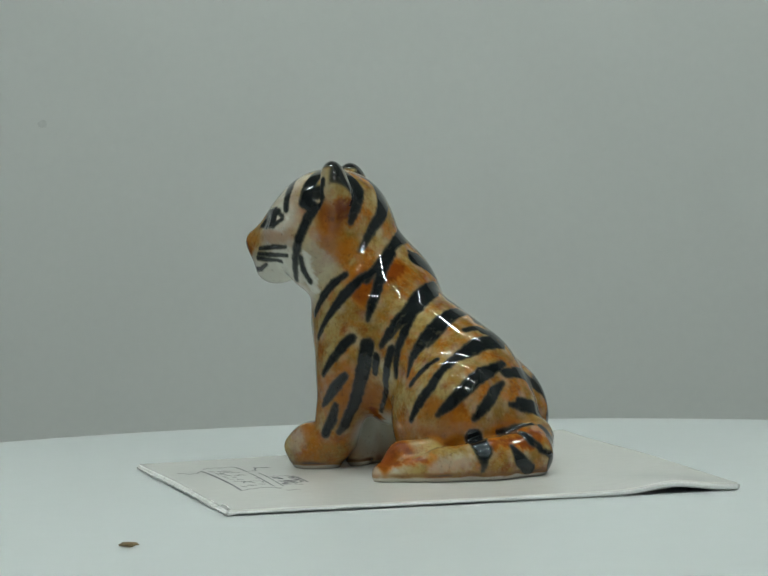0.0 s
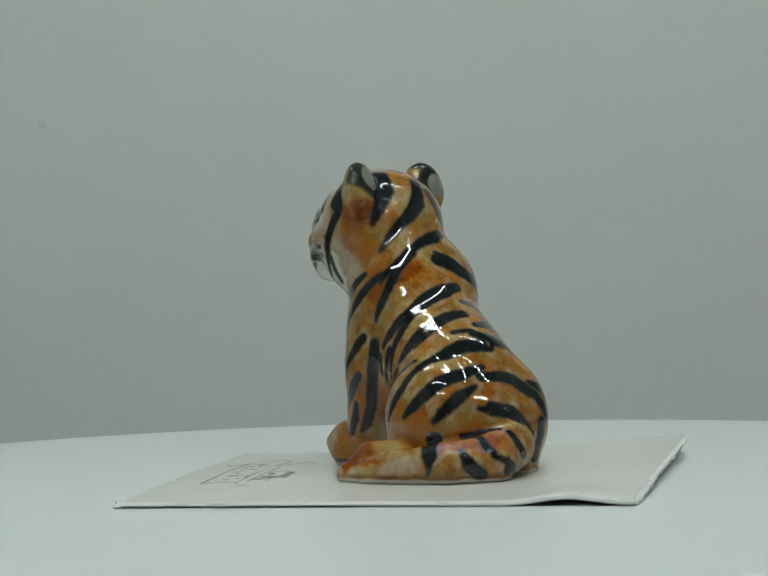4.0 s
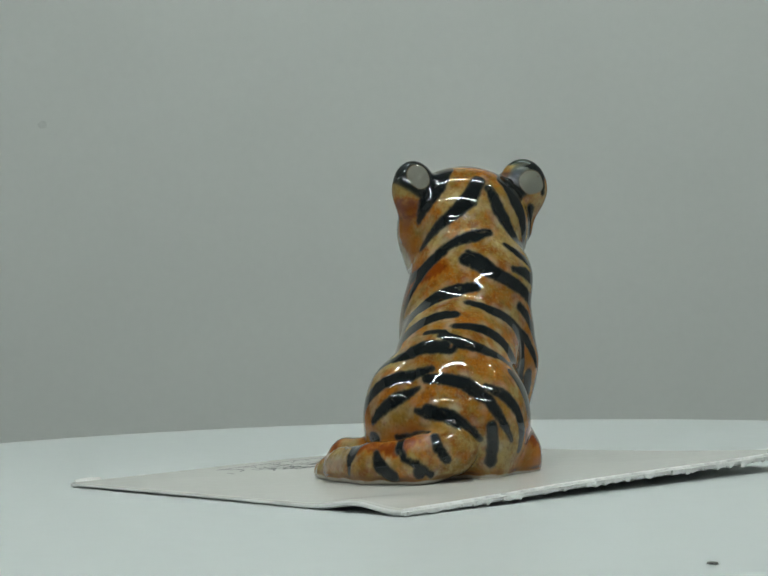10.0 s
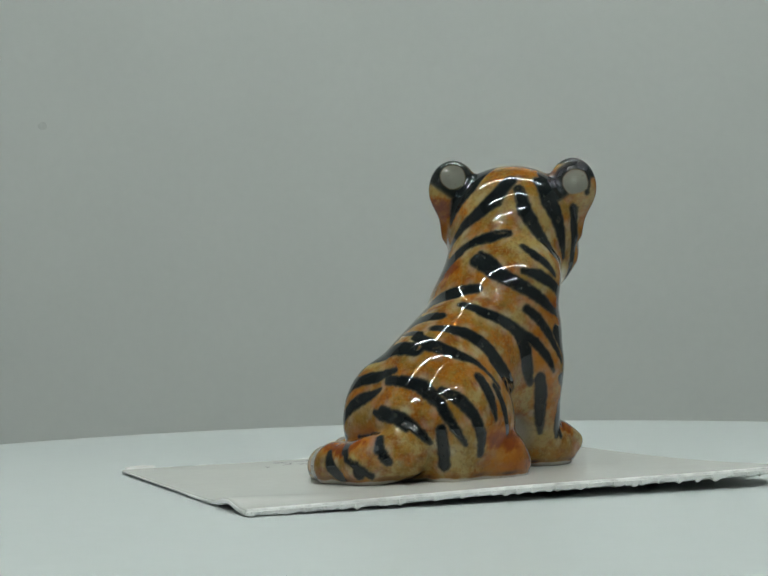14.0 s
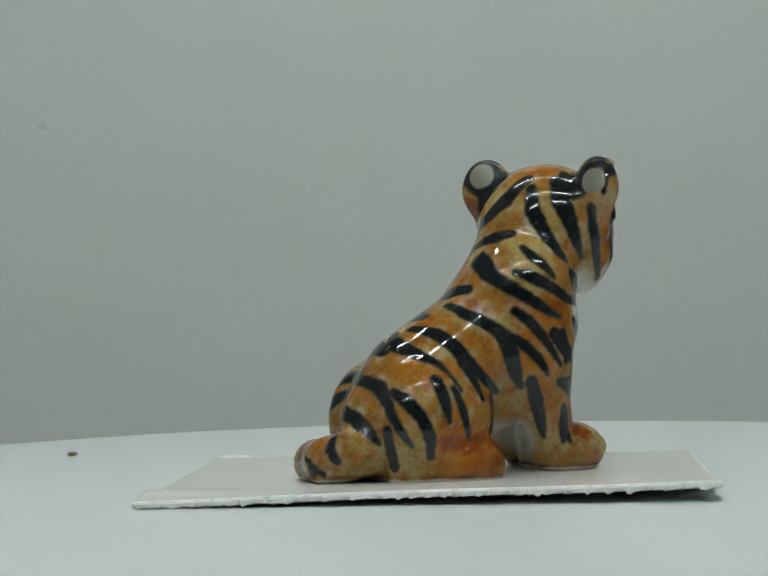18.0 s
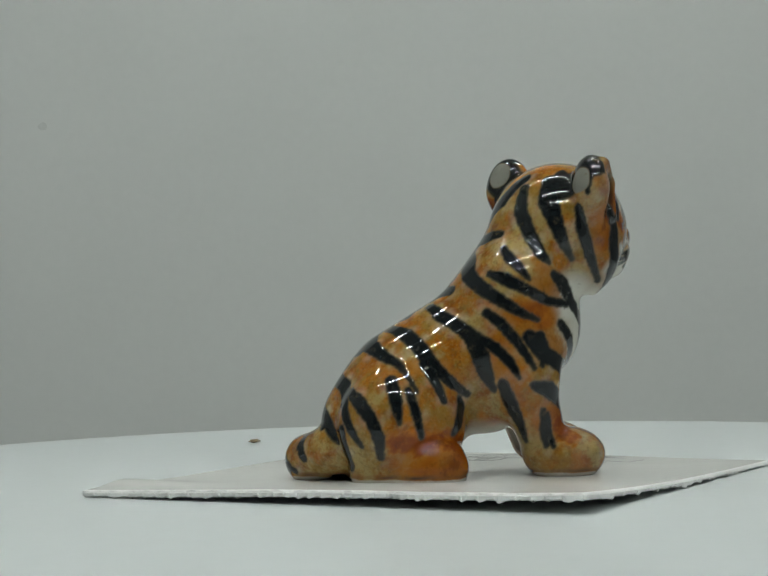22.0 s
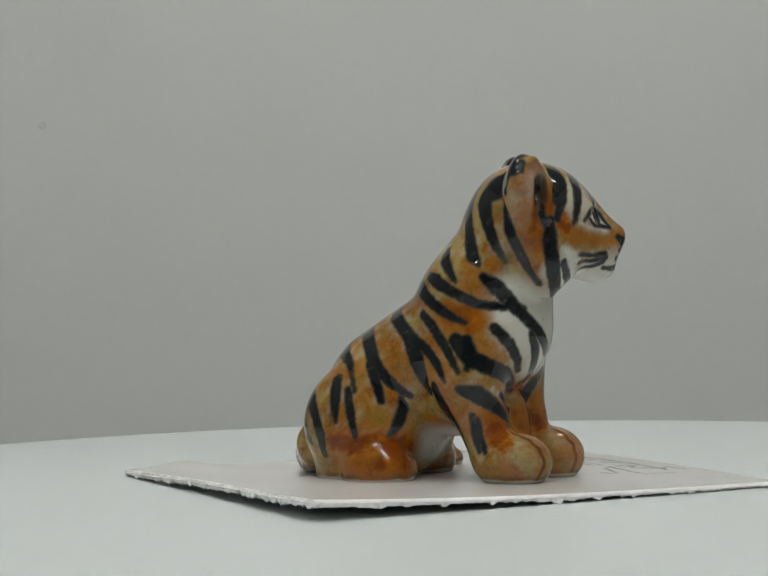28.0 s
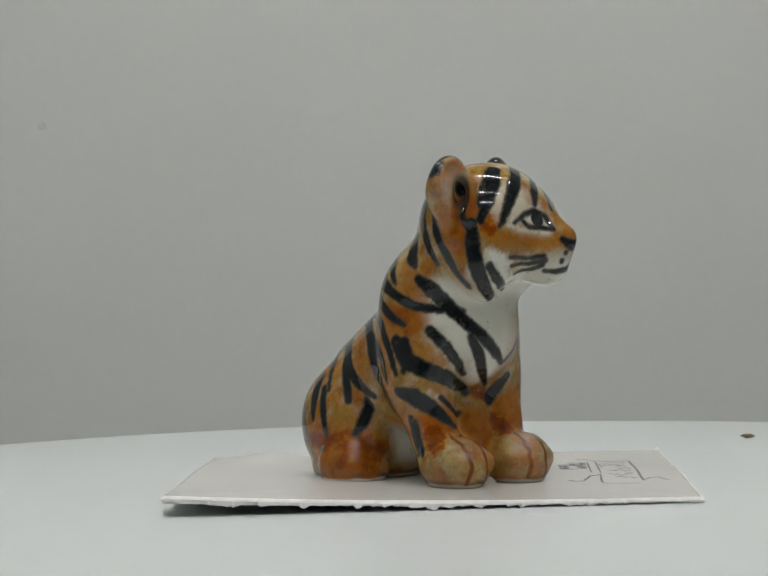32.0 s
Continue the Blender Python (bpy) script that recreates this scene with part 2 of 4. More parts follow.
def torn_fringe(edge, seed, out):
    """Torn inner ply hanging along one edge of the card, with a saw-toothed lower side."""
    bm = bmesh.new()
    rows = []
    n = 420
    for k in range(n + 1):
        s = k / n
        u, v = {"ab": (0, s), "cd": (1, s), "ad": (s, 0)}[edge]
        p = card_point(u, v)
        top = card_lift(u, v) - 0.28
        saw = tooth(s, seed)
        drop = 0.26 + 0.2 * saw + 0.28 * noise.noise(Vector((s * 21, seed, 4))) + 0.34 * noise.noise(Vector((s * 55, seed, 2))) + (0.2 if noise.noise(Vector((s * 31, seed, 9))) > 0.38 else 0)
        low = max(0.04, top - drop * (0.7 + 0.6 * max(0.0, u)))
        reach = 0.16 + 0.16 * noise.noise(Vector((s * 80, seed, 5))) + 0.12 * saw - ragged(s, seed, 0.5)
        q = p + Vector(out) * (reach if s > 0.01 and s < 0.99 else -0.1)
        back = p - Vector(out) * 1.1
        rows.append([bm.verts.new((a.x * MM, a.y * MM, z * MM)) for a, z in ((back, top), (q, top - 0.05), (q - Vector(out) * 0.1, low), (back, low + 0.1))])
    for a, b in zip(rows, rows[1:]):
        for i in range(4):
            bm.faces.new((a[i], b[i], b[(i + 1) % 4], a[(i + 1) % 4]))
    bm.faces.new(rows[0])
    bm.faces.new(rows[-1][::-1])
    bmesh.ops.recalc_face_normals(bm, faces=bm.faces)
    part("torn_fringe", bm, TORN, card, "white torn paper fibre")


torn_fringe("ab", 1.3, (-0.97, -0.22))
torn_fringe("cd", 5.1, (0.97, 0.22))
torn_fringe("ad", 9.7, (-0.26, 0.96))


# ---- tiger cub form, millimetres in the turntable's frame ----
BODY = np.array([(-0.77, 0.64, 0), (-0.64, -0.77, 0), (0, 0, 1.0)])      # forward, left, up
HEAD = np.array([(-0.985, 0.17, 0), (-0.17, -0.985, 0), (0, 0, 1.0)])
BODY_AT, HEAD_AT = np.array([2.75, 3.3, 0]), np.array([-11.5, 12.5, 0])
SEAT = 3.7                                                             # top of the card


def ellipsoid(p, centre, radii, pitch=0.0, yaw=0.0):
    q = p - np.array(centre)
    if yaw:
        c, s = math.cos(radians(yaw)), math.sin(radians(yaw))
        q = np.stack([c * q[:, 0] + s * q[:, 1], -s * q[:, 0] + c * q[:, 1], q[:, 2]], 1)
    if pitch:
        c, s = math.cos(radians(pitch)), math.sin(radians(pitch))
        q = np.stack([c * q[:, 0] + s * q[:, 2], q[:, 1], -s * q[:, 0] + c * q[:, 2]], 1)
    r = np.array(radii)
    k0 = np.linalg.norm(q / r, axis=1)
    k1 = np.linalg.norm(q / (r * r), axis=1) + 1e-6
    return k0 * (k0 - 1) / k1


def limb(p, a, b, ra, rb):
    a, b = np.array(a, float), np.array(b, float)
    d = b - a
    h = np.clip((p - a) @ d / (d @ d), 0, 1)
    return np.linalg.norm(p - a - h[:, None] * d, axis=1) - (ra + (rb - ra) * h)


def melt(a, b, k):
    h = np.clip(0.5 + 0.5 * (b - a) / k, 0, 1)
    return b + (a - b) * h - k * h * (1 - h)


def carve(a, b, k):
    return -melt(-a, b, k)


def cub(world):
    """Signed distance to the cub's surface."""
    p = (world - BODY_AT) @ BODY.T
    q = (world - HEAD_AT) @ HEAD.T
    # trunk
    d = ellipsoid(p, (-4.3, 0.6, 10.4), (8.9, 7.2, 8.2), 14)
    d = melt(d, limb(p, (-2.4, 0.7, 14.4), (9.0, 0.6, 21.4), 7.7, 7.4), 2.0)
    d = melt(d, ellipsoid(p, (10.7, 0.8, 21.6), (8.2, 8.0, 7.4)), 1.6)
    d = melt(d, ellipsoid(p, (6.5, 0.4, 13.2), (6.0, 5.6, 4.4)), 1.5)
    # neck
    d = melt(d, limb(p, (10.2, 0.9, 24.0), (14.3, 1.6, 31.5), 7.1, 6.6), 2.5)
    d = melt(d, ellipsoid(p, (10.9, -1.2, 27.2), (7.0, 6.5, 5.2), 30), 2.0)
    # thighs and hind feet
    d = melt(d, ellipsoid(p, (-4.6, 6.0, 10.6), (7.6, 4.9, 7.8), 15), 1.2)
    d = melt(d, ellipsoid(p, (-3.8, -4.6, 10.4), (7.7, 4.7, 7.4), 12), 1.2)
    d = melt(d, ellipsoid(p, (-0.6, -6.7, 5.6), (4.4, 3.5, 4.3)), 0.5)
    d = melt(d, limb(p, (2.0, -4.8, 5.2), (1.7, -7.6, 5.4), 1.8, 1.9), 0.8)
    d = melt(d, limb(p, (-2.5, 7.4, 5.2), (-0.4, 7.4, 5.2), 2.4, 2.4), 1.2)
    d = melt(d, limb(p, (-7.5, -4.4, 4.8), (0.5, -6.0, 4.8), 2.6, 2.6), 1.2)
    # shoulders, forelegs and paws
    for b0, b1, fore, long in ((-4.3, -3.2, 16.1, 5.0), (5.8, 5.8, 16.5, 4.1)):
        d = melt(d, ellipsoid(p, (10.6, b0, 17.5), (5.0, 3.5, 6.5)), 1.8)
        d = melt(d, limb(p, (11.0, b0, 16.5), (13.6, b1, 7.6), 3.7, 2.8), 1.5)
        d = melt(d, ellipsoid(p, (fore, b1 + 0.3, 6.2), (long, 3.7, 3.5)), 1.0)
        for k in (-2.3, 0.0, 2.3):      # toes, with grooves between them
            d = melt(d, limb(p, (fore + 0.3, b1 + 0.3 + 0.7 * k, 7.9), (fore + long - 2.3, b1 + 0.3 + 0.95 * k, 6.6), 1.3, 1.3), 0.6)
    d = melt(d, ellipsoid(p, (13.6, 1.3, 9.0), (2.2, 3.0, 6.0)), 1.0)
    # left hind foot, turned out under the tail's tip
    foot = melt(limb(p, (-6.2, 11.0, 6.2), (-4.0, 13.4, 6.2), 2.4, 2.2), limb(p, (-4.0, 13.4, 5.8), (-3.0, 16.4, 4.7), 2.0, 1.1), 1.0)
    d = melt(d, foot, 0.6)
    # tail laid round the left haunch
    course = ((-11.8, -1.0, 7.6), (-14.4, 2.6, 6.2), (-13.2, 8.0, 5.7), (-9.4, 12.4, 5.2), (-6.4, 14.8, 4.6), (-3.4, 16.8, 4.1))
    rad = (3.2, 3.0, 2.8, 2.4, 1.8, 0.9)
    t = limb(p, course[0], course[1], rad[0], rad[1])
    for i in range(1, 5):
        t = melt(t, limb(p, course[i], course[i + 1], rad[i], rad[i + 1]), 0.6)
    d = melt(d, t, 0.9)
    # head
    e = ellipsoid(q, (-0.2, 0.0, 34.6), (7.6, 8.5, 7.0))
    e = melt(e, ellipsoid(q, (0.6, 0.0, 32.0), (6.6, 8.0, 4.4)), 2.0)
    e = melt(e, ellipsoid(q, (6.4, 0.3, 30.7), (3.7, 4.1, 2.9)), 1.8)
    e = melt(e, ellipsoid(q, (3.4, 0.7, 33.8), (5.0, 6.6, 4.5)), 1.5)
    e = melt(e, limb(q, (5.0, 0.1, 34.8), (9.6, 0.3, 32.6), 1.9, 1.35), 2.0)
    e = melt(e, ellipsoid(q, (7.2, 0.2, 28.8), (2.3, 2.3, 1.7)), 1.2)
    for s in (1, -1):
        e = melt(e, ellipsoid(q, (0.6, s * 4.4, 29.3 if s > 0 else 29.5), (4.0, 2.9, 3.4 if s > 0 else 3.6)), 1.8)
        e = carve(e, ellipsoid(q, (9.0, 0.7 + s * 4.0, 35.2), (1.7, 1.9, 1.2)), 1.2)
        shift = (0.0, 0.0) if s > 0 else (0.7, -0.6)
        ear = ellipsoid(q, (-2.1 + shift[0], s * 7.2 + shift[1], 38.8), (1.9, 3.1, 3.6), -6, s * 14)
        ear = melt(ear, limb(q, (-2.2 + shift[0], s * 7.8 + shift[1], 38.0), (-1.0, s * 8.0, 33.0), 1.7, 0.9), 1.5)
        ear = carve(ear, ellipsoid(q, (0.6 + shift[0], s * 7.3 + 0.6 * shift[1], 38.5), (2.0, 1.9, 2.5)), 0.5)
        if s > 0:
            e = melt(e, ear, 0.9)
            continue
        # open front rim of the right ear, with a hollow behind it
        rim = melt(limb(q, (-0.9 + shift[0], s * 8.2 + shift[1], 41.2), (1.4, s * 7.9, 38.9), 0.9, 0.75), limb(q, (1.4, s * 7.9, 38.9), (1.3, s * 8.2, 35.0), 0.75, 0.8), 0.4)
        e = melt(melt(e, ear, 0.9), rim, 0.6)
        e = carve(e, ellipsoid(q, (0.9, s * 9.4, 37.9), (0.8, 1.5, 2.2)), 0.5)
    # pointed ruff below the right cheek
    e = melt(e, limb(q, (1.3, -6.2, 30.0), (1.5, -4.2, 26.1), 1.8, 0.6), 1.4)
    d = melt(d, e, 1.5)
    return carve(d, p[:, 2] - SEAT, 0.25)
# ---- end of form ----


def skin(field, low, high, step):
    """Surface nets: vertices and quads of the zero level of a field, then one split of each quad, drawn onto the surface."""
    n = [int((high[i] - low[i]) / step) + 2 for i in range(3)]
    axes = [low[i] + step * np.arange(n[i]) for i in range(3)]
    coarse = [low[i] + 2.0 * np.arange(int((high[i] - low[i]) / 2.0) + 3) for i in range(3)]
    grid = np.stack(np.meshgrid(*coarse, indexing="ij"), -1).reshape(-1, 3)
    rough = field(grid).reshape([len(c) for c in coarse])
    near = [np.rint((a - low[i]) / 2.0).astype(int) for i, a in enumerate(axes)]
    vals = rough[np.ix_(*near)].astype(np.float32)
    close = np.argwhere(np.abs(vals) < 2.6)
    pts = np.array(low) + step * close
    for k in range(0, len(pts), 200000):
        vals[tuple(close[k:k + 200000].T)] = field(pts[k:k + 200000])
    inside = vals < 0
    m = [k - 1 for k in n]
    corners = [(i, j, k) for i in (0, 1) for j in (0, 1) for k in (0, 1)]
    count = sum(inside[i:i + m[0], j:j + m[1], k:k + m[2]].astype(np.int8) for i, j, k in corners)
    cells = np.argwhere((count > 0) & (count < 8))
    index = np.full(m, -1, np.int64)
    index[tuple(cells.T)] = np.arange(len(cells))
    verts = np.array(low) + step * (cells + 0.5)
    quads = []
    for ax in range(3):
        a, b = (ax + 1) % 3, (ax + 2) % 3
        lo = [slice(1, -1)] * 3
        hi = [slice(1, -1)] * 3
        lo[ax], hi[ax] = slice(0, m[ax]), slice(1, m[ax] + 1)
        s0, s1 = inside[tuple(lo)], inside[tuple(hi)]
        at = np.argwhere(s0 != s1)
        flip = s0[tuple(at.T)]
        base = at + 1
        base[:, ax] -= 1
        ea, eb = np.eye(3, dtype=int)[a], np.eye(3, dtype=int)[b]
        q = np.stack([index[tuple((base - o).T)] for o in (0 * ea, ea, ea + eb, eb)], 1)
        q[~flip] = q[~flip][:, ::-1]
        quads.append(q)
    quads = np.concatenate(quads)

    def settle(v, times):
        for _ in range(times):
            g, h = np.empty_like(v), 0.02
            for ax in range(3):
                o = np.zeros(3)
                o[ax] = h
                g[:, ax] = (field(v + o) - field(v - o)) / (2 * h)
            g /= np.linalg.norm(g, axis=1)[:, None] + 1e-9
            v = v - np.clip(field(v), -step, step)[:, None] * g * 0.9
        return v

    verts = settle(verts, 3)
    a, b = quads.ravel(), np.roll(quads, -1, 1).ravel()
    key = np.minimum(a, b) * len(verts) + np.maximum(a, b)
    uniq, inv = np.unique(key, return_inverse=True)
    mids = 0.5 * (verts[uniq // len(verts)] + verts[uniq % len(verts)])
    cent = verts[quads].mean(1)
    e = len(verts) + inv.reshape(-1, 4)
    c = len(verts) + len(uniq) + np.arange(len(quads))
    fine = np.concatenate([np.stack([quads[:, i], e[:, i], c, e[:, i - 1]], 1) for i in range(4)])
    return settle(np.concatenate([verts, mids, cent]), 2), fine


# ---- the cub's painting ----
STROKES = []


def stroke(*course, tone=1.0, glaze="black"):
    """A brush stroke: points (x, y, z, width) on the cub, millimetres; tone below 1: thinned glaze, black thins to brown."""
    STROKES.append((np.array(course), tone, glaze))


stroke((-15.6, 12.0, 40.7, 0.86), (-16.5, 8.7, 38.8, 1.13), (-16.8, 6.5, 36.4, 0.77))
stroke((-12.5, 9.8, 41.2, 1.28), (-13.7, 7.1, 39.6, 1.98), (-14.3, 5.3, 37.4, 1.83), (-13.3, 4.5, 36.5, 1.54), (-14.4, 4.5, 34.7, 1.26), (-15.3, 4.8, 32.6, 1.19), (-15.8, 5.8, 30.2, 0.98), (-15.8, 7.2, 27.5, 0.63))
stroke((-15.2, 5.3, 30.5, 0.70), (-14.8, 5.7, 28.8, 0.70), (-14.0, 6.0, 27.3, 0.61))
stroke((-12.1, 3.1, 39.8, 1.12), (-12.3, 3.1, 37.9, 1.26), (-13.0, 4.4, 36.5, 0.98))
stroke((-20.5, 10.6, 31.6, 0.41), (-18.5, 7.7, 31.8, 0.51), (-17.0, 6.1, 31.8, 0.30))
stroke((-20.7, 10.6, 31.0, 0.41), (-18.9, 8.8, 30.8, 0.51), (-16.9, 6.5, 30.7, 0.31))
stroke((-20.8, 10.7, 30.4, 0.51), (-19.3, 9.4, 30.2, 0.41), (-17.7, 8.0, 29.9, 0.31))
stroke((-21.4, 13.2, 29.0, 0.62), (-20.5, 11.3, 29.0, 0.52), (-19.7, 10.0, 29.6, 0.31))
stroke((-3.7, 5.1, 30.8, 1.26), (-4.9, 3.2, 29.0, 1.54), (-5.5, 1.6, 26.6, 1.25), (-6.4, 0.9, 24.2, 1.11), (-6.9, 0.7, 22.6, 0.60))
stroke((-5.1, 3.2, 29.0, 0.98), (-7.7, 2.6, 27.6, 1.11), (-9.6, 2.7, 25.8, 1.54), (-11.2, 3.4, 23.7, 1.12), (-13.0, 5.1, 20.4, 0.63))
stroke((-9.5, 3.5, 28.2, 0.70), (-11.1, 4.2, 27.0, 1.12), (-12.4, 5.3, 25.3, 1.26), (-13.3, 6.6, 23.3, 0.84))
stroke((-1.4, 7.4, 30.8, 0.61), (-0.0, 8.5, 30.0, 0.99), (1.3, 9.8, 28.7, 0.62))
stroke((1.4, 3.9, 26.2, 1.96), (-0.8, 0.2, 24.1, 1.94), (-2.6, -0.7, 22.7, 1.66), (-4.2, -0.9, 20.9, 1.38), (-5.2, -0.6, 19.4, 0.83))
stroke((-1.3, -0.5, 23.3, 1.10), (-2.4, -1.7, 20.9, 1.24), (-3.2, -2.0, 18.6, 0.96), (-3.7, -2.5, 15.7, 0.59))
stroke((4.0, 1.1, 23.1, 1.67), (1.9, -1.6, 21.7, 1.93), (0.0, -2.9, 19.7, 1.65), (-1.5, -3.5, 17.7, 0.96), (-2.3, -4.6, 16.0, 0.59))
stroke((6.6, -1.2, 20.4, 0.69), (8.3, 0.4, 19.9, 0.83), (9.3, -1.2, 18.7, 0.60))
stroke((9.2, -1.5, 18.7, 0.96), (6.8, -3.6, 18.8, 1.51), (4.4, -5.7, 17.8, 1.36), (2.3, -7.5, 16.6, 1.08), (0.8, -8.1, 14.6, 1.35), (-0.8, -7.7, 12.6, 1.22), (-1.8, -7.0, 10.6, 0.68))
stroke((1.6, -5.9, 17.7, 0.68), (-0.3, -6.1, 16.6, 0.81), (-1.8, -5.9, 14.9, 0.68))
stroke((9.5, -4.1, 16.9, 0.96), (7.0, -6.8, 15.9, 1.90), (4.9, -9.4, 14.3, 1.75), (3.0, -9.7, 12.6, 1.48), (1.5, -9.3, 11.3, 0.67))
stroke((9.4, -6.1, 14.8, 0.68), (8.1, -8.0, 13.6, 1.63), (6.8, -9.9, 11.9, 1.35), (5.8, -10.2, 10.8, 0.67))
stroke((10.7, -3.6, 16.2, 0.59), (12.2, -0.9, 15.4, 1.10), (13.6, 0.4, 14.4, 0.69))
stroke((10.3, -6.9, 12.2, 0.59), (11.7, -6.1, 12.0, 1.50), (13.3, -4.2, 11.5, 1.51), (14.4, -3.4, 10.3, 0.68))
stroke((5.7, -10.4, 8.6, 2.16), (6.8, -13.8, 7.2, 2.00), (6.8, -14.2, 5.7, 0.80), (6.6, -14.1, 4.9, 0.48))
stroke((10.2, -12.3, 7.5, 0.67), (11.1, -12.3, 6.0, 1.61), (12.2, -11.2, 4.7, 1.61))
stroke((11.1, -9.2, 9.0, 0.81), (12.6, -10.5, 8.0, 1.08), (13.7, -10.5, 7.1, 0.74))
stroke((-8.9, 1.4, 20.3, 1.25), (-10.0, 1.9, 19.4, 1.39), (-11.3, 2.4, 17.9, 1.12), (-12.6, 3.6, 15.8, 0.61))
stroke((-9.9, 1.8, 15.6, 0.97), (-11.1, 2.6, 14.3, 1.40), (-12.2, 3.7, 12.7, 0.98), (-12.8, 4.4, 11.9, 0.51))
stroke((-11.2, 3.3, 11.9, 0.70), (-11.7, 3.8, 10.2, 1.26), (-12.7, 4.6, 8.3, 1.12))
stroke((-7.0, 0.5, 19.4, 1.94), (-7.3, 0.9, 17.3, 1.95), (-8.0, 1.7, 14.8, 1.53), (-8.9, 3.1, 11.7, 1.40), (-10.0, 3.9, 9.3, 1.26), (-10.8, 4.0, 8.4, 0.70))
stroke((-5.9, -0.1, 17.9, 1.25), (-6.0, 0.5, 16.1, 0.83))
stroke((-3.9, -1.5, 18.9, 1.24), (-4.6, -1.0, 16.1, 1.10), (-5.0, -0.1, 13.7, 0.83), (-5.5, 3.3, 11.0, 0.50))
stroke((-10.0, 9.1, 40.9, 2.16), (-8.2, 6.8, 38.8, 2.72), (-8.1, 5.4, 37.0, 1.85), (-8.7, 4.5, 34.7, 0.85))
stroke((-6.1, 11.9, 39.7, 1.57), (-4.7, 9.5, 37.2, 2.28), (-5.0, 7.3, 35.4, 1.70), (-6.0, 5.7, 33.9, 1.27), (-7.2, 4.4, 31.7, 0.85), (-7.7, 4.1, 31.0, 0.51))
stroke((-2.4, 11.0, 33.1, 1.13), (-2.5, 8.9, 32.6, 1.84), (-3.3, 6.4, 31.9, 1.27), (-4.4, 4.5, 30.5, 1.13), (-5.7, 3.1, 29.0, 0.98), (-6.9, 2.2, 27.4, 0.70))
stroke((2.1, 6.4, 26.7, 1.39), (1.4, 4.4, 26.5, 1.95), (-0.3, 1.9, 25.7, 1.67), (-1.9, 0.0, 23.9, 1.25), (-3.6, -0.6, 22.4, 0.97))
stroke((4.6, 1.8, 23.1, 1.51), (3.2, -0.3, 22.5, 1.79), (2.0, -2.4, 20.8, 1.23), (0.7, -3.4, 19.2, 0.68))
stroke((8.2, -1.7, 19.3, 1.62), (6.4, -3.4, 19.2, 1.63), (4.2, -5.5, 18.0, 1.22), (3.0, -7.4, 16.9, 0.95))
stroke((5.0, -2.0, 20.5, 0.82), (6.4, -0.8, 20.6, 0.95), (7.4, -0.5, 20.2, 0.68))
stroke((14.9, -9.4, 6.5, 0.66), (14.9, -9.1, 5.2, 1.45))
stroke((14.7, -6.8, 8.6, 0.79), (15.3, -6.4, 7.4, 1.06), (15.4, -5.8, 6.4, 0.57))
stroke((8.8, -8.6, 9.1, 0.67), (10.8, -7.5, 9.6, 0.93), (12.8, -6.7, 9.8, 0.57))
stroke((-0.8, 6.8, 30.0, 1.93), (1.3, 8.8, 28.5, 2.05), (2.1, 11.4, 27.0, 1.76), (1.2, 14.2, 25.2, 1.49), (-0.7, 15.9, 23.6, 1.09), (-2.3, 16.8, 22.8, 0.59))
stroke((1.3, 12.4, 28.5, 0.81), (0.7, 14.4, 27.8, 1.63), (-0.3, 15.9, 26.9, 1.36), (-3.7, 17.3, 25.0, 1.09), (-9.3, 16.5, 24.2, 0.69))
stroke((-1.1, 12.7, 31.4, 0.82), (-0.5, 14.2, 30.2, 1.36), (-0.7, 15.7, 29.0, 1.09), (-1.2, 16.6, 27.8, 0.59))
stroke((-5.0, 12.8, 38.5, 1.38), (-3.7, 13.3, 35.8, 1.93), (-3.4, 15.0, 32.8, 1.64), (-3.4, 16.7, 30.5, 1.50), (-4.0, 17.4, 29.6, 0.68))
stroke((-6.4, 15.8, 39.3, 2.21), (-5.0, 16.6, 36.9, 2.48), (-5.0, 17.6, 34.5, 1.92), (-5.8, 18.1, 32.1, 1.37), (-6.9, 18.4, 30.0, 0.69))
stroke((-6.9, 19.8, 36.0, 1.06), (-7.3, 19.9, 33.4, 1.46), (-8.6, 19.8, 30.5, 1.20), (-10.8, 19.1, 27.2, 0.67))
stroke((3.6, 4.5, 24.8, 1.09), (4.6, 7.3, 23.6, 1.63), (4.4, 9.4, 22.7, 1.62), (3.7, 11.4, 21.2, 1.76), (2.9, 12.2, 18.8, 2.17), (2.2, 12.5, 16.4, 1.76), (1.4, 12.9, 14.6, 0.81))
stroke((3.5, 11.6, 21.2, 1.22), (1.8, 13.7, 19.6, 1.35), (0.9, 15.2, 17.8, 1.22), (0.2, 16.0, 16.0, 0.59))
stroke((2.2, 12.7, 23.8, 1.08), (1.3, 14.2, 22.5, 1.35), (0.2, 15.6, 20.4, 1.22), (-0.6, 16.5, 18.6, 0.95), (-1.2, 17.2, 17.1, 0.59))
stroke((-2.3, 17.1, 20.6, 1.64), (-2.8, 17.5, 19.1, 1.50), (-2.2, 17.5, 17.4, 0.68))
stroke((6.4, 0.9, 21.4, 1.09), (7.1, 3.9, 21.1, 1.76), (7.3, 6.2, 19.9, 1.89), (7.0, 8.3, 17.5, 1.75), (5.9, 9.4, 16.0, 1.35), (3.4, 10.4, 14.1, 0.81))
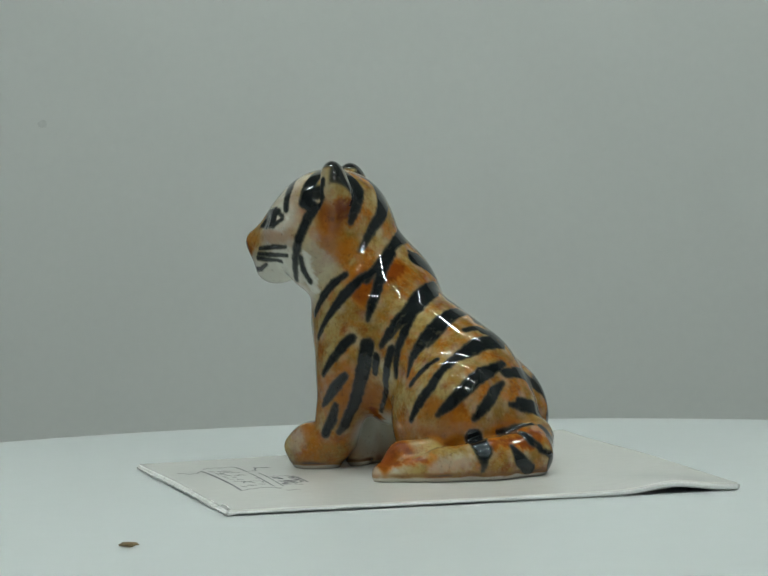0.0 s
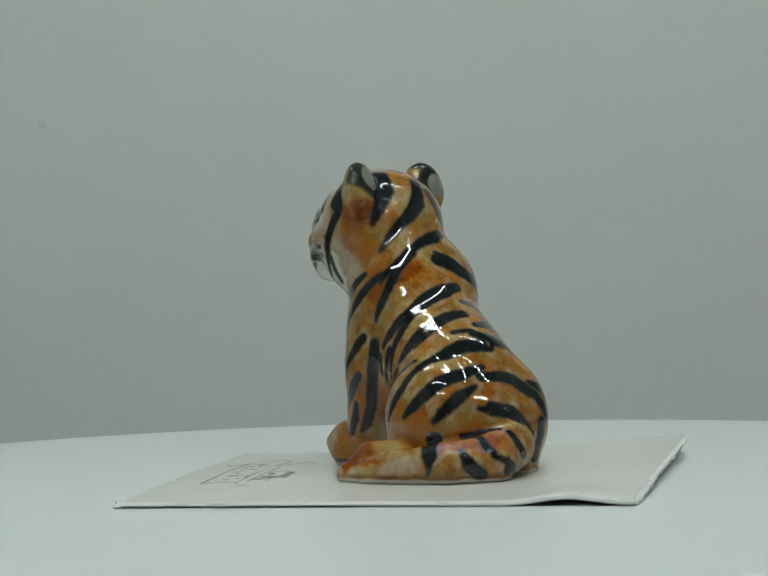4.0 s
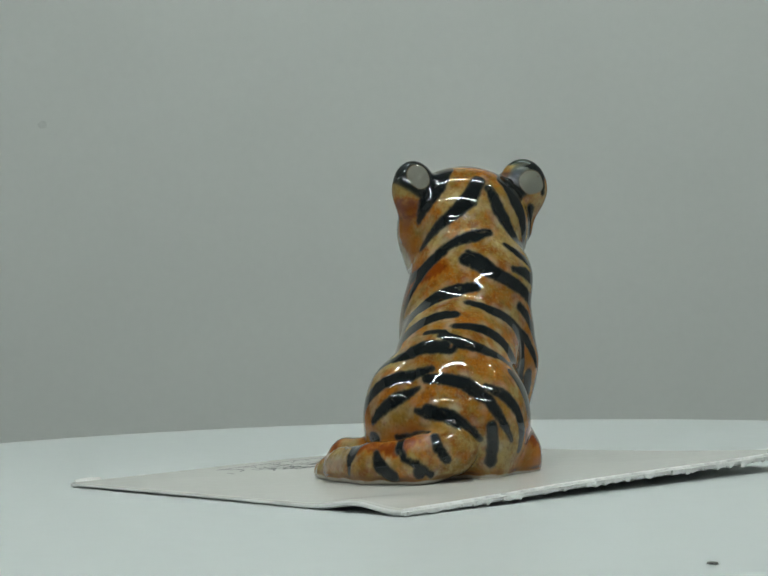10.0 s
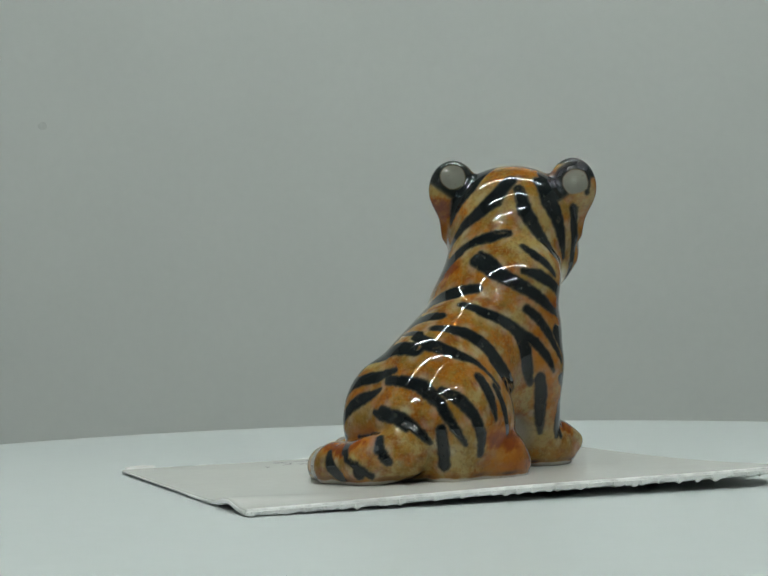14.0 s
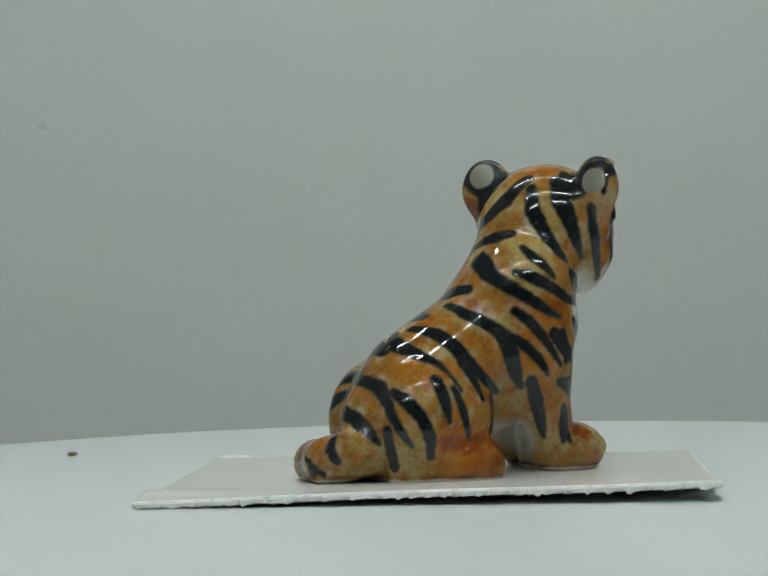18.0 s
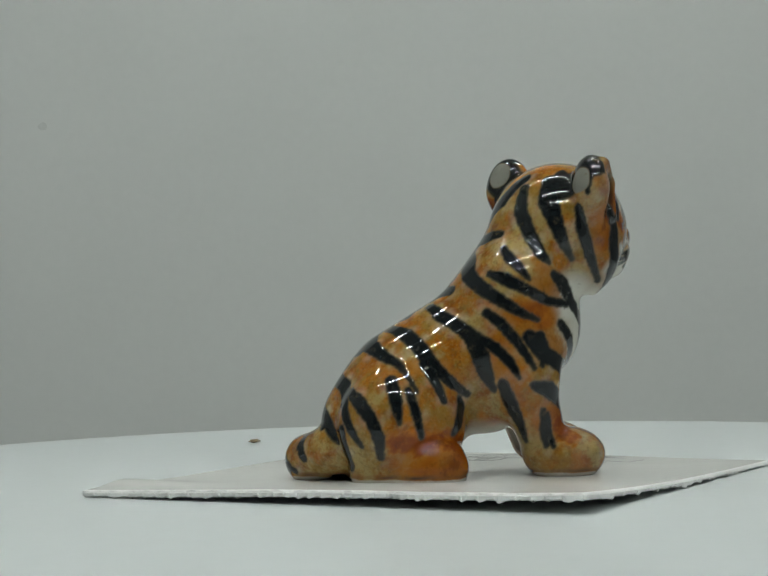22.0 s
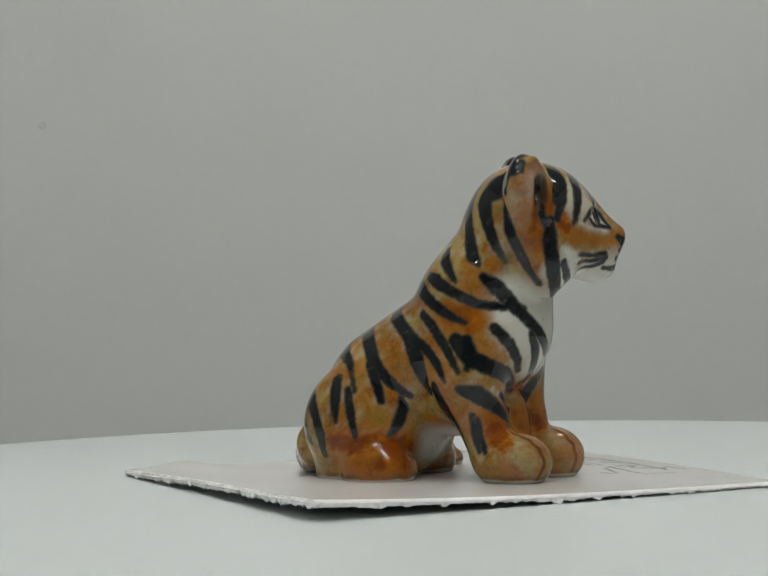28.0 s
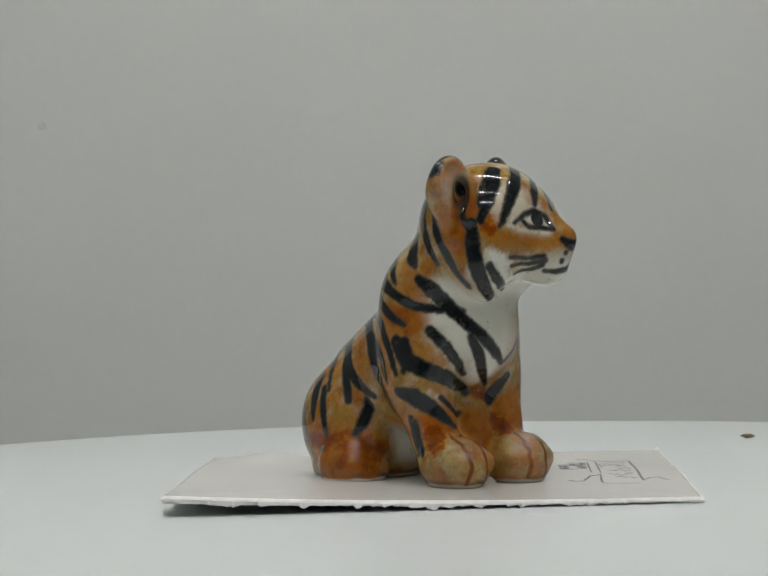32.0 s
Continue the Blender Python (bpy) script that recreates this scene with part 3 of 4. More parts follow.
stroke((7.5, 7.5, 17.9, 1.48), (7.1, 8.9, 15.2, 1.21), (6.8, 9.5, 13.4, 0.94))
stroke((7.0, -1.2, 20.2, 1.22), (8.9, 0.4, 19.4, 2.03), (9.6, 2.7, 18.6, 1.48), (9.7, 5.0, 17.7, 1.07), (9.7, 6.4, 16.5, 0.67), (9.6, 7.8, 14.5, 0.58))
stroke((4.5, 9.9, 13.7, 0.67), (4.3, 10.0, 12.4, 1.49), (5.1, 10.1, 10.7, 1.35), (6.0, 10.0, 9.6, 0.67))
stroke((1.1, 14.2, 15.1, 1.49), (0.1, 14.4, 12.7, 1.77), (-1.2, 14.4, 10.2, 1.37), (-2.0, 14.4, 8.1, 0.68))
stroke((-2.8, 17.0, 11.9, 0.68), (-3.1, 16.8, 9.5, 1.09), (-3.5, 16.7, 7.7, 0.68))
stroke((9.8, -4.9, 15.9, 1.36), (12.3, -1.6, 15.2, 1.48), (14.3, 0.7, 13.3, 1.47), (14.9, 1.9, 11.0, 1.20), (14.2, 3.5, 8.4, 0.57))
stroke((13.6, 1.0, 14.7, 1.07), (14.1, 3.2, 13.3, 1.73), (13.8, 4.6, 11.6, 1.46), (13.3, 5.3, 9.5, 1.46), (12.9, 5.2, 7.2, 0.93))
stroke((11.3, 5.6, 15.8, 1.47), (11.7, 6.6, 13.5, 1.60), (11.7, 7.1, 11.1, 0.66))
stroke((11.4, -6.1, 12.5, 1.08), (13.5, -3.7, 11.5, 1.61), (14.5, -1.6, 9.8, 1.20), (14.6, -0.6, 8.7, 0.66))
stroke((14.9, 0.8, 10.2, 1.33), (14.6, 1.0, 7.8, 1.47), (13.9, 1.1, 5.9, 1.34))
stroke((13.9, -6.5, 9.4, 0.81), (15.0, -6.6, 8.0, 1.35), (15.4, -5.5, 6.6, 0.80))
stroke((13.6, -10.6, 7.0, 0.59), (15.1, -8.9, 5.8, 0.94), (15.0, -7.6, 4.9, 0.67))
stroke((-4.4, 17.8, 28.1, 1.05), (-5.9, 17.7, 27.0, 1.83), (-7.5, 17.2, 25.2, 1.70), (-9.3, 16.5, 23.2, 1.44), (-11.3, 15.2, 21.1, 1.44), (-12.3, 13.6, 19.3, 1.19), (-12.6, 11.9, 18.0, 0.57))
stroke((-5.6, 17.3, 22.1, 1.18), (-7.3, 17.1, 20.4, 1.31), (-8.5, 16.2, 18.3, 1.05), (-8.8, 15.2, 16.8, 0.66))
stroke((-10.0, 16.1, 21.4, 0.92), (-10.7, 15.4, 19.4, 1.31), (-10.8, 13.8, 17.0, 1.05), (-10.5, 11.1, 15.2, 0.48))
stroke((-1.2, 16.6, 20.7, 1.85), (-2.6, 17.5, 18.7, 2.10), (-5.0, 17.6, 17.5, 1.97), (-7.0, 16.3, 16.6, 1.71), (-8.3, 13.4, 15.0, 1.19), (-8.2, 10.9, 13.9, 0.66))
stroke((-1.3, 17.0, 15.0, 1.05), (-3.4, 17.5, 14.4, 2.10), (-5.3, 17.1, 13.2, 1.71), (-6.8, 16.1, 11.7, 1.18), (-7.6, 15.1, 10.6, 0.57))
stroke((-6.4, 16.4, 14.2, 0.57), (-7.5, 14.2, 12.1, 0.66), (-7.0, 9.6, 10.9, 0.39))
stroke((-12.7, 9.4, 16.4, 0.80), (-11.3, 10.0, 14.7, 1.33), (-10.1, 10.0, 13.3, 1.07), (-9.3, 9.9, 12.4, 0.67))
stroke((-12.7, 11.7, 18.1, 0.48), (-13.4, 10.3, 19.4, 0.48), (-13.7, 9.4, 21.1, 0.38), (-13.8, 9.6, 22.5, 0.29))
stroke((-3.4, 17.1, 11.4, 0.65), (-3.7, 17.0, 9.2, 0.92), (-4.2, 17.3, 7.5, 0.59))
stroke((-11.8, 21.3, 34.4, 1.40), (-11.8, 21.1, 31.4, 1.80), (-12.4, 20.3, 28.2, 1.70), (-12.9, 18.5, 26.2, 1.30), (-13.3, 16.9, 24.8, 0.60))
stroke((-13.6, 20.3, 29.5, 1.00), (-14.1, 19.0, 28.0, 1.10), (-13.6, 14.4, 26.7, 0.40))
stroke((-13.3, 15.8, 40.7, 1.00), (-13.9, 18.0, 39.3, 1.40), (-13.6, 19.8, 37.2, 1.30), (-12.7, 20.8, 34.8, 0.90))
stroke((-20.2, 11.7, 34.5, 0.60), (-19.3, 10.2, 35.6, 1.30), (-17.9, 7.4, 36.2, 1.00))
stroke((-13.3, 15.9, 40.7, 1.57), (-13.2, 19.1, 38.4, 1.94), (-12.9, 20.3, 36.8, 1.29))
stroke((-15.0, 12.9, 40.7, 1.05), (-15.9, 16.9, 38.7, 1.69), (-15.7, 18.6, 37.0, 1.29), (-15.1, 19.8, 34.7, 0.77), (-14.8, 20.1, 34.1, 0.46))
stroke((-16.4, 10.9, 39.7, 0.79), (-17.8, 15.1, 37.8, 1.04), (-18.1, 16.2, 36.5, 0.58))
stroke((-17.9, 10.7, 38.4, 0.66), (-19.1, 13.1, 36.9, 0.85), (-19.6, 14.2, 35.8, 0.47))
stroke((-16.3, 19.1, 34.4, 0.37), (-17.3, 18.0, 35.4, 0.56), (-18.1, 16.4, 35.8, 0.65), (-19.1, 15.3, 35.1, 0.58), (-20.1, 15.6, 33.6, 0.47))
stroke((-17.2, 18.4, 34.6, 0.37), (-17.8, 17.9, 33.9, 0.47), (-18.9, 16.4, 33.8, 0.56), (-20.1, 15.6, 33.6, 0.47))
stroke((-20.2, 11.6, 34.5, 0.52), (-19.3, 10.5, 36.0, 0.64), (-18.3, 8.3, 36.5, 0.61), (-17.3, 6.4, 35.6, 0.41))
stroke((-20.2, 11.6, 34.5, 0.52), (-18.5, 7.2, 34.5, 0.61), (-17.3, 6.3, 35.3, 0.41))
stroke((-21.2, 15.5, 32.4, 0.71), (-22.1, 14.6, 31.6, 1.30), (-22.4, 13.4, 32.0, 0.91))
stroke((-19.1, 16.3, 28.8, 0.37), (-20.5, 15.3, 28.7, 0.56), (-21.3, 13.3, 29.1, 0.57), (-21.9, 12.8, 30.2, 0.38))
stroke((-20.9, 15.3, 29.9, 0.56), (-21.0, 15.2, 29.9, 0.56))
stroke((-21.4, 15.1, 30.8, 0.38), (-21.4, 15.0, 30.8, 0.38))
stroke((-15.7, 18.9, 30.5, 0.37), (-17.3, 17.7, 30.3, 0.37), (-19.2, 17.0, 30.5, 0.56))
stroke((-15.7, 18.3, 29.5, 0.37), (-17.5, 17.3, 29.7, 0.47), (-19.3, 16.9, 30.0, 0.65))
stroke((-15.8, 17.2, 28.6, 0.28), (-17.4, 16.8, 29.0, 0.37), (-19.0, 16.8, 29.5, 0.37))
stroke((10.3, 7.3, 14.6, 0.94), (10.2, 8.2, 12.3, 1.20), (9.7, 8.6, 9.4, 0.67))
stroke((-10.9, 20.8, 36.3, 0.64), (-11.3, 21.0, 34.7, 0.90), (-11.7, 21.1, 33.3, 1.03))
stroke((-7.5, 21.0, 41.4, 1.46), (-7.5, 22.2, 40.5, 1.58))
stroke((-8.8, 17.3, 40.3, 1.40), (-6.1, 16.5, 38.7, 1.26), tone=0.45)
stroke((-9.4, 17.1, 40.5, 1.00), (-6.7, 17.5, 38.5, 1.12), tone=0.45)
stroke((-8.4, 22.0, 41.4, 0.90), (-8.1, 22.5, 40.6, 1.03))
stroke((-14.3, 20.4, 32.7, 1.46), (-16.9, 18.7, 32.4, 1.58), (-19.4, 16.7, 31.8, 1.47), (-21.2, 15.5, 32.5, 1.36), (-22.1, 14.4, 33.3, 1.14), glaze="rust", tone=0.5)
stroke((-20.7, 12.8, 35.0, 0.69), (-21.8, 13.9, 33.7, 0.80), glaze="rust", tone=0.5)
stroke((-13.0, 20.8, 34.7, 1.46), (-13.8, 20.6, 33.7, 1.69), glaze="rust")
stroke((-8.6, 22.2, 36.0, 2.02), (-9.0, 21.3, 33.6, 2.25), (-9.3, 20.4, 31.2, 1.92), glaze="rust", tone=0.5)
stroke((-3.0, 17.4, 28.7, 2.29), (-4.1, 17.7, 27.3, 2.29), glaze="rust", tone=0.5)
stroke((9.6, 8.7, 7.5, 2.38), (5.7, 10.8, 8.4, 2.95), (3.2, 9.1, 7.6, 2.37), (3.8, 11.2, 6.3, 2.36), glaze="rust")
stroke((-5.2, 17.2, 10.6, 1.95), (-6.2, 17.1, 9.6, 1.95), glaze="rust")
stroke((-10.4, 10.0, 11.0, 1.98), (-12.5, 9.6, 10.0, 1.98), glaze="rust")
stroke((-9.2, 12.0, 14.7, 1.39), (-10.1, 10.0, 13.5, 1.75), glaze="rust")
stroke((0.4, 15.1, 23.6, 2.31), (-3.4, 17.4, 20.5, 2.52), (-6.4, 17.1, 18.4, 1.72), glaze="rust", tone=0.5)
stroke((-13.8, 20.3, 30.8, 1.35), (-15.0, 19.2, 29.6, 1.92), (-14.0, 19.1, 28.1, 1.92), glaze="white")
stroke((-16.1, 16.6, 28.5, 1.93), (-19.1, 15.6, 27.9, 1.71), (-20.1, 14.1, 27.5, 0.91), glaze="white")
stroke((-14.9, 11.0, 26.9, 2.31), (-13.9, 12.3, 26.1, 2.31), glaze="white")
stroke((-8.4, 17.6, 26.7, 1.03), (-10.3, 16.2, 25.1, 1.37), glaze="white")
stroke((-16.1, 19.3, 34.3, 0.79), (-17.5, 17.7, 35.6, 0.79), (-18.3, 16.1, 36.1, 0.68), (-19.6, 15.7, 33.9, 0.68), glaze="white")
stroke((-16.8, 18.8, 33.6, 0.56), (-18.2, 17.5, 33.4, 0.68), (-19.5, 16.1, 33.2, 0.57), glaze="white")
stroke((-17.2, 17.3, 36.8, 0.91), (-18.5, 15.5, 36.6, 0.80), glaze="white", tone=0.35)
stroke((-7.3, 17.2, 25.2, 2.86), (-10.7, 15.7, 22.8, 3.09), (-12.3, 13.7, 19.6, 2.30), glaze="white")
stroke((-22.0, 12.8, 32.8, 1.26), (-19.8, 9.4, 33.3, 1.62), (-17.7, 6.3, 32.8, 1.60), (-15.9, 5.1, 33.5, 1.47), glaze="rust", tone=0.28)
stroke((-22.2, 12.9, 32.3, 0.88), (-21.8, 12.3, 31.6, 0.75), glaze="rust")
stroke((-19.2, 10.2, 29.1, 1.87), (-17.3, 7.6, 29.8, 2.23), (-18.8, 11.2, 27.9, 1.87), glaze="white")
stroke((-14.3, 5.7, 28.3, 1.84), (-13.7, 6.4, 26.4, 1.85), (-14.5, 5.0, 30.5, 1.23), glaze="white")
stroke((-19.9, 10.9, 34.4, 0.75), (-17.4, 6.0, 34.0, 0.86), (-16.5, 5.9, 35.7, 0.74), glaze="white")
stroke((-15.6, 6.3, 37.6, 1.23), (-17.5, 8.1, 37.5, 1.11), glaze="white", tone=0.35)
stroke((-8.9, 3.6, 36.7, 2.08), (-8.7, 4.5, 35.3, 1.84), glaze="rust")
stroke((-9.5, 4.1, 31.4, 2.69), (-11.5, 3.7, 32.4, 2.69), glaze="rust", tone=0.5)
stroke((-4.5, -12.5, 6.2, 0.93), (-1.7, -13.3, 6.6, 1.05), (0.5, -14.1, 6.4, 0.70), glaze="rust")
stroke((1.1, -14.4, 5.5, 1.74), (4.7, -14.2, 6.0, 1.74), glaze="white", tone=0.35)
stroke((7.5, -13.0, 8.1, 1.75), (12.3, -10.6, 8.1, 2.11), glaze="rust")
stroke((0.1, -8.4, 12.3, 2.36), (3.6, -10.0, 11.2, 2.35), glaze="rust", tone=0.5)
stroke((-6.6, 3.7, 11.3, 1.47), (-6.0, 4.8, 10.3, 1.23), glaze="rust")
stroke((-4.2, 2.8, 28.4, 2.70), (-2.9, 3.8, 29.0, 2.45), glaze="rust")
stroke((13.2, -9.1, 8.9, 2.31), (12.2, -10.6, 8.1, 1.73), glaze="rust")
stroke((1.7, -9.4, 10.1, 1.78), (5.6, -10.2, 9.8, 1.76), glaze="rust", tone=0.5)
stroke((-9.9, 2.5, 36.8, 1.86), (-9.7, 3.5, 35.5, 1.86), glaze="rust")
stroke((12.0, 6.7, 8.6, 2.34), (10.2, 8.3, 9.1, 2.57), (6.9, 10.9, 8.2, 2.33), glaze="rust")
stroke((-5.2, 17.2, 9.7, 2.33), (-6.3, 18.2, 8.5, 1.75), glaze="rust")
stroke((11.1, 5.2, 16.4, 2.35), (8.0, 7.1, 17.5, 2.35), glaze="rust", tone=0.5)
stroke((-2.6, 17.3, 26.6, 3.48), (-4.5, 17.4, 25.4, 2.90), glaze="rust", tone=0.5)
stroke((6.7, -8.5, 14.8, 2.41), (5.9, -7.9, 16.0, 2.41), glaze="rust", tone=0.5)
stroke((10.9, 7.9, 6.4, 2.91), (8.6, 10.1, 7.4, 2.92), (7.8, 11.6, 6.5, 2.34), glaze="rust", tone=0.5)
stroke((-0.3, 14.5, 12.1, 2.97), (1.0, 14.5, 15.1, 2.37), glaze="rust", tone=0.5)
stroke((5.0, 9.9, 15.4, 2.36), (6.2, 9.2, 17.2, 2.35), glaze="rust", tone=0.5)
stroke((-7.5, 21.3, 41.7, 0.77), (-6.6, 21.7, 39.9, 1.03), (-6.3, 21.6, 37.9, 0.64))
stroke((-17.4, 18.2, 34.7, 0.68), (-18.2, 16.3, 34.9, 1.14), (-19.3, 15.6, 34.3, 0.68), glaze="white")
stroke((-19.5, 10.5, 35.0, 0.75), (-18.5, 7.6, 35.4, 0.87), (-17.9, 6.8, 35.4, 0.74), glaze="white")
stroke((-15.8, 7.0, 8.2, 2.23), (-16.3, 6.6, 7.0, 2.10), glaze="white", tone=0.35)
stroke((-5.3, 17.2, 14.3, 0.40), (-6.9, 15.9, 12.6, 0.70), glaze="white")
stroke((-14.6, 18.7, 28.3, 2.04), (-14.8, 13.5, 27.4, 2.07), glaze="white")
stroke((-17.1, 11.3, 27.9, 1.87), (-16.3, 6.7, 29.0, 1.23), glaze="white")


def smooth_step(x, lo, hi):
    t = np.clip((x - lo) / (hi - lo), 0, 1)
    return t * t * (3 - 2 * t)


def blot(v, centre, radii, frame=None, soft=0.35):
    """1 inside an ellipsoid, fading at its rim; frame: BODY or HEAD."""
    if frame is BODY:
        v = (v - BODY_AT) @ BODY.T
    elif frame is HEAD:
        v = (v - HEAD_AT) @ HEAD.T
    k = np.linalg.norm((v - np.array(centre)) / np.array(radii), axis=1)
    return 1 - smooth_step(k, 1 - soft, 1 + soft)


def ripple(v, k):
    """A cheap uneven pattern between about -1 and 1."""
    x, y, z = (v * k).T
    return (np.sin(1.7 * x + 0.9 * y + 1.3 * np.sin(0.8 * z)) + np.sin(1.9 * y - 1.1 * z + 1.2 * np.sin(1.1 * x)) + np.sin(1.5 * z + 1.2 * x + np.sin(1.4 * y))) / 3


def drawn_on(s):
    """A stroke with more points, each laid on the cub's surface."""
    at = np.linspace(0, len(s) - 1, 3 * len(s) - 2)
    s = np.stack([np.interp(at, np.arange(len(s)), s[:, i]) for i in range(4)], 1) + np.array([0, 0, 0, 0.12])
    for _ in range(3):
        p = s[:, :3]
        g = np.stack([cub(p + o) - cub(p - o) for o in 0.05 * np.eye(3)], 1)
        s[:, :3] = p - np.clip(cub(p), -2.5, 2.5)[:, None] * g / (np.linalg.norm(g, axis=1)[:, None] + 1e-9)
    return s


def paint_cub(v):
    """Amounts of black, white, rust and grey glaze for each vertex."""
    black = np.zeros(len(v))
    wob = 0.07 * ripple(v, 2.6) + 0.05 * ripple(v + 7, 6.0)
    halo = np.zeros(len(v))     # bare body showing pale beside the stripes
    brown, wash = np.zeros(len(v)), {"white": np.zeros(len(v)), "rust": np.zeros(len(v))}
    for s, tone, glaze in STROKES:
        s = drawn_on(s)
        lo, hi = s[:, :3].min(0) - 2, s[:, :3].max(0) + 2
        near = np.flatnonzero(((v > lo) & (v < hi)).all(1))
        p, best, wide = v[near], np.full(len(near), 9.0), np.ones(len(near))
        for a, b in zip(s, s[1:]):
            d = b[:3] - a[:3]
            h = np.clip((p - a[:3]) @ d / max(d @ d, 1e-6), 0, 1)
            w = a[3] + (b[3] - a[3]) * h
            far = np.linalg.norm(p - a[:3] - h[:, None] * d, axis=1) - 0.5 * w
            wide, best = np.where(far < best, w, wide), np.minimum(best, far)
        if glaze != "black":
            laid = tone * (1 - smooth_step(best + 5 * wob[near], -0.7, 0.8))
            wash[glaze][near] = np.maximum(wash[glaze][near], laid)
            continue
        thin = np.clip(s[:, 3].max() / 0.8, 0.25, 1)
        best = best + (wob[near] + 0.06 * ripple(p + 3, 11.0)) * thin
        laid = (1 - smooth_step(best, -0.34 * thin, 0.26)) * (0.62 + 0.38 * np.clip(1.5 * wide / s[:, 3].max(), 0, 1))
        if tone < 1:
            brown[near] = np.maximum(brown[near], laid)
        else:
            halo[near] = np.maximum(halo[near], 1 - smooth_step(best, 0.2, 1.3))
        black[near] = np.maximum(black[near], tone * laid)
    q = (v - HEAD_AT) @ HEAD.T
    # backs of the ears, with a bare grey spot on each
    grey = np.zeros(len(v))
    for c, side in (((-8.9, 4.9, 40.4), 1), ((-6.6, 20.1, 39.4), -1)):
        far = np.linalg.norm(v - np.array(c), axis=1)
        back = np.maximum(1 - smooth_step(q[:, 0], -2.5, -1.6), smooth_step(v[:, 2], 41.3, 41.9))
        lower = smooth_step(v[:, 2] - 0.7 * (side * q[:, 1] - 7.0), 36.9, 37.9)
        black = np.maximum(black, 0.92 * back * lower * blot(v, (-2.2, side * 7.0, 38.9), (3.4, 3.8, 4.2), HEAD, 0.06))
        g = (1 - smooth_step(far + 0.12 * ripple(v, 1.7), 1.55, 1.8)) * (1 - smooth_step(q[:, 0], -2.6, -1.7))
        grey, black = np.maximum(grey, g), black * (1 - g)
    for c, r in (((-10.4, 19.5, 38.5), 0.95), ((-12.9, 5.6, 38.5), 0.95)):
        black = np.maximum(black, 0.9 * blot(v, c, (r, r, 1.5 * r)))
    # white of chin, muzzle, eyes, throat, chest and belly
    white = wash["white"]
    for c, r in (((7.5, 0.2, 28.0), (5.0, 5.0, 3.2)), ((2.5, 0.0, 26.5), (6.0, 6.5, 3.2))):
        white = np.maximum(white, blot(v, c, r, HEAD, 0.5))
    for c, r in (((18.5, -0.5, 22.5), (4.6, 6.0, 5.5)), ((17.5, 0.5, 18.5), (3.0, 2.6, 3.5)), ((7.0, 1.0, 8.0), (7.0, 4.5, 3.0)), ((11.0, 1.3, 9.0), (2.6, 3.2, 6.0)), ((15.0, 1.0, 25.5), (6.0, 6.2, 3.0))):
        white = np.maximum(white, blot(v, c, r, BODY, 0.5))
    for c, r in (((17.0, -4.0, 25.0), (3.6, 3.6, 3.2)), ((11.0, 1.2, 8.0), (3.0, 3.6, 6.0)), ((7.0, 1.0, 8.5), (7.5, 5.0, 3.6))):
        white = np.maximum(white, blot(v, c, r, BODY, 0.4))
    for y, x in ((-2.9, 17.4), (6.1, 17.6)):
        white = np.maximum(white, 0.2 * blot(v + 0.4 * ripple(v, 1.6)[:, None], (x, y, 6.4), (3.0, 3.4, 3.0), BODY, 0.4))
    white = np.maximum(white, 0.45 * blot(v, (-3.6, 15.2, 5.0), (3.4, 3.2, 1.6), BODY, 0.4))
    for c, r, k in (((5.5, 6.0, 34.0), (4.0, 3.2, 4.5), 0.7), ((4.5, 6.0, 29.5), (4.0, 3.5, 3.0), 0.9), ((4.5, 3.0, 38.5), (3.5, 3.4, 3.5), 0.65), ((0.0, 8.0, 30.0), (2.5, 2.5, 4.0), 0.35),
                    ((5.0, -5.0, 36.8), (3.5, 3.0, 2.6), 0.6), ((3.5, -7.2, 28.5), (2.5, 2.6, 2.2), 0.9), ((-0.6, -9.2, 37.5), (2.4, 2.0, 3.6), 0.3), ((-0.6, 8.8, 38.5), (2.4, 2.0, 3.0), 0.3)):
        white = np.maximum(white, k * blot(v + 0.5 * ripple(v, 1.4)[:, None], c, r, HEAD, 0.5))
    white = np.maximum(white, halo * np.clip(0.04 + 0.2 * ripple(v + 2, 1.3), 0, 0.22))
    # rust on the feet, the flanks, cheeks, nose and ears
    rust = np.maximum(0.8 * brown, wash["rust"])
    for c, r, k in (((0.5, -7.0, 6.0), (5.0, 4.0, 4.5), 1.0), ((14.5, -4.5, 11.0), (3.0, 3.0, 3.0), 0.8), ((15.6, 1.2, 10.0), (1.6, 3.0, 3.5), 0.7), ((14.5, 6.5, 11.0), (3.0, 3.0, 3.0), 0.7), ((16.0, 1.5, 5.0), (5.0, 9.0, 2.6), 0.35),
                    ((12.0, -7.0, 23.5), (3.0, 3.0, 2.2), 0.9), ((8.0, -7.0, 18.0), (4.0, 3.0, 3.0), 0.5), ((7.0, 6.5, 27.0), (2.6, 3.0, 2.4), 0.9), ((8.0, 8.0, 13.0), (4.0, 4.0, 4.0), 0.6),
                    ((-13.5, 4.0, 9.0), (3.0, 3.5, 2.0), 0.7), ((-4.0, 14.6, 6.8), (2.6, 2.4, 2.0), 1.0), ((-3.4, 16.2, 5.6), (1.5, 1.2, 1.2), 0.9), ((-6.0, 9.0, 9.0), (5.0, 3.0, 2.0), 0.6)):
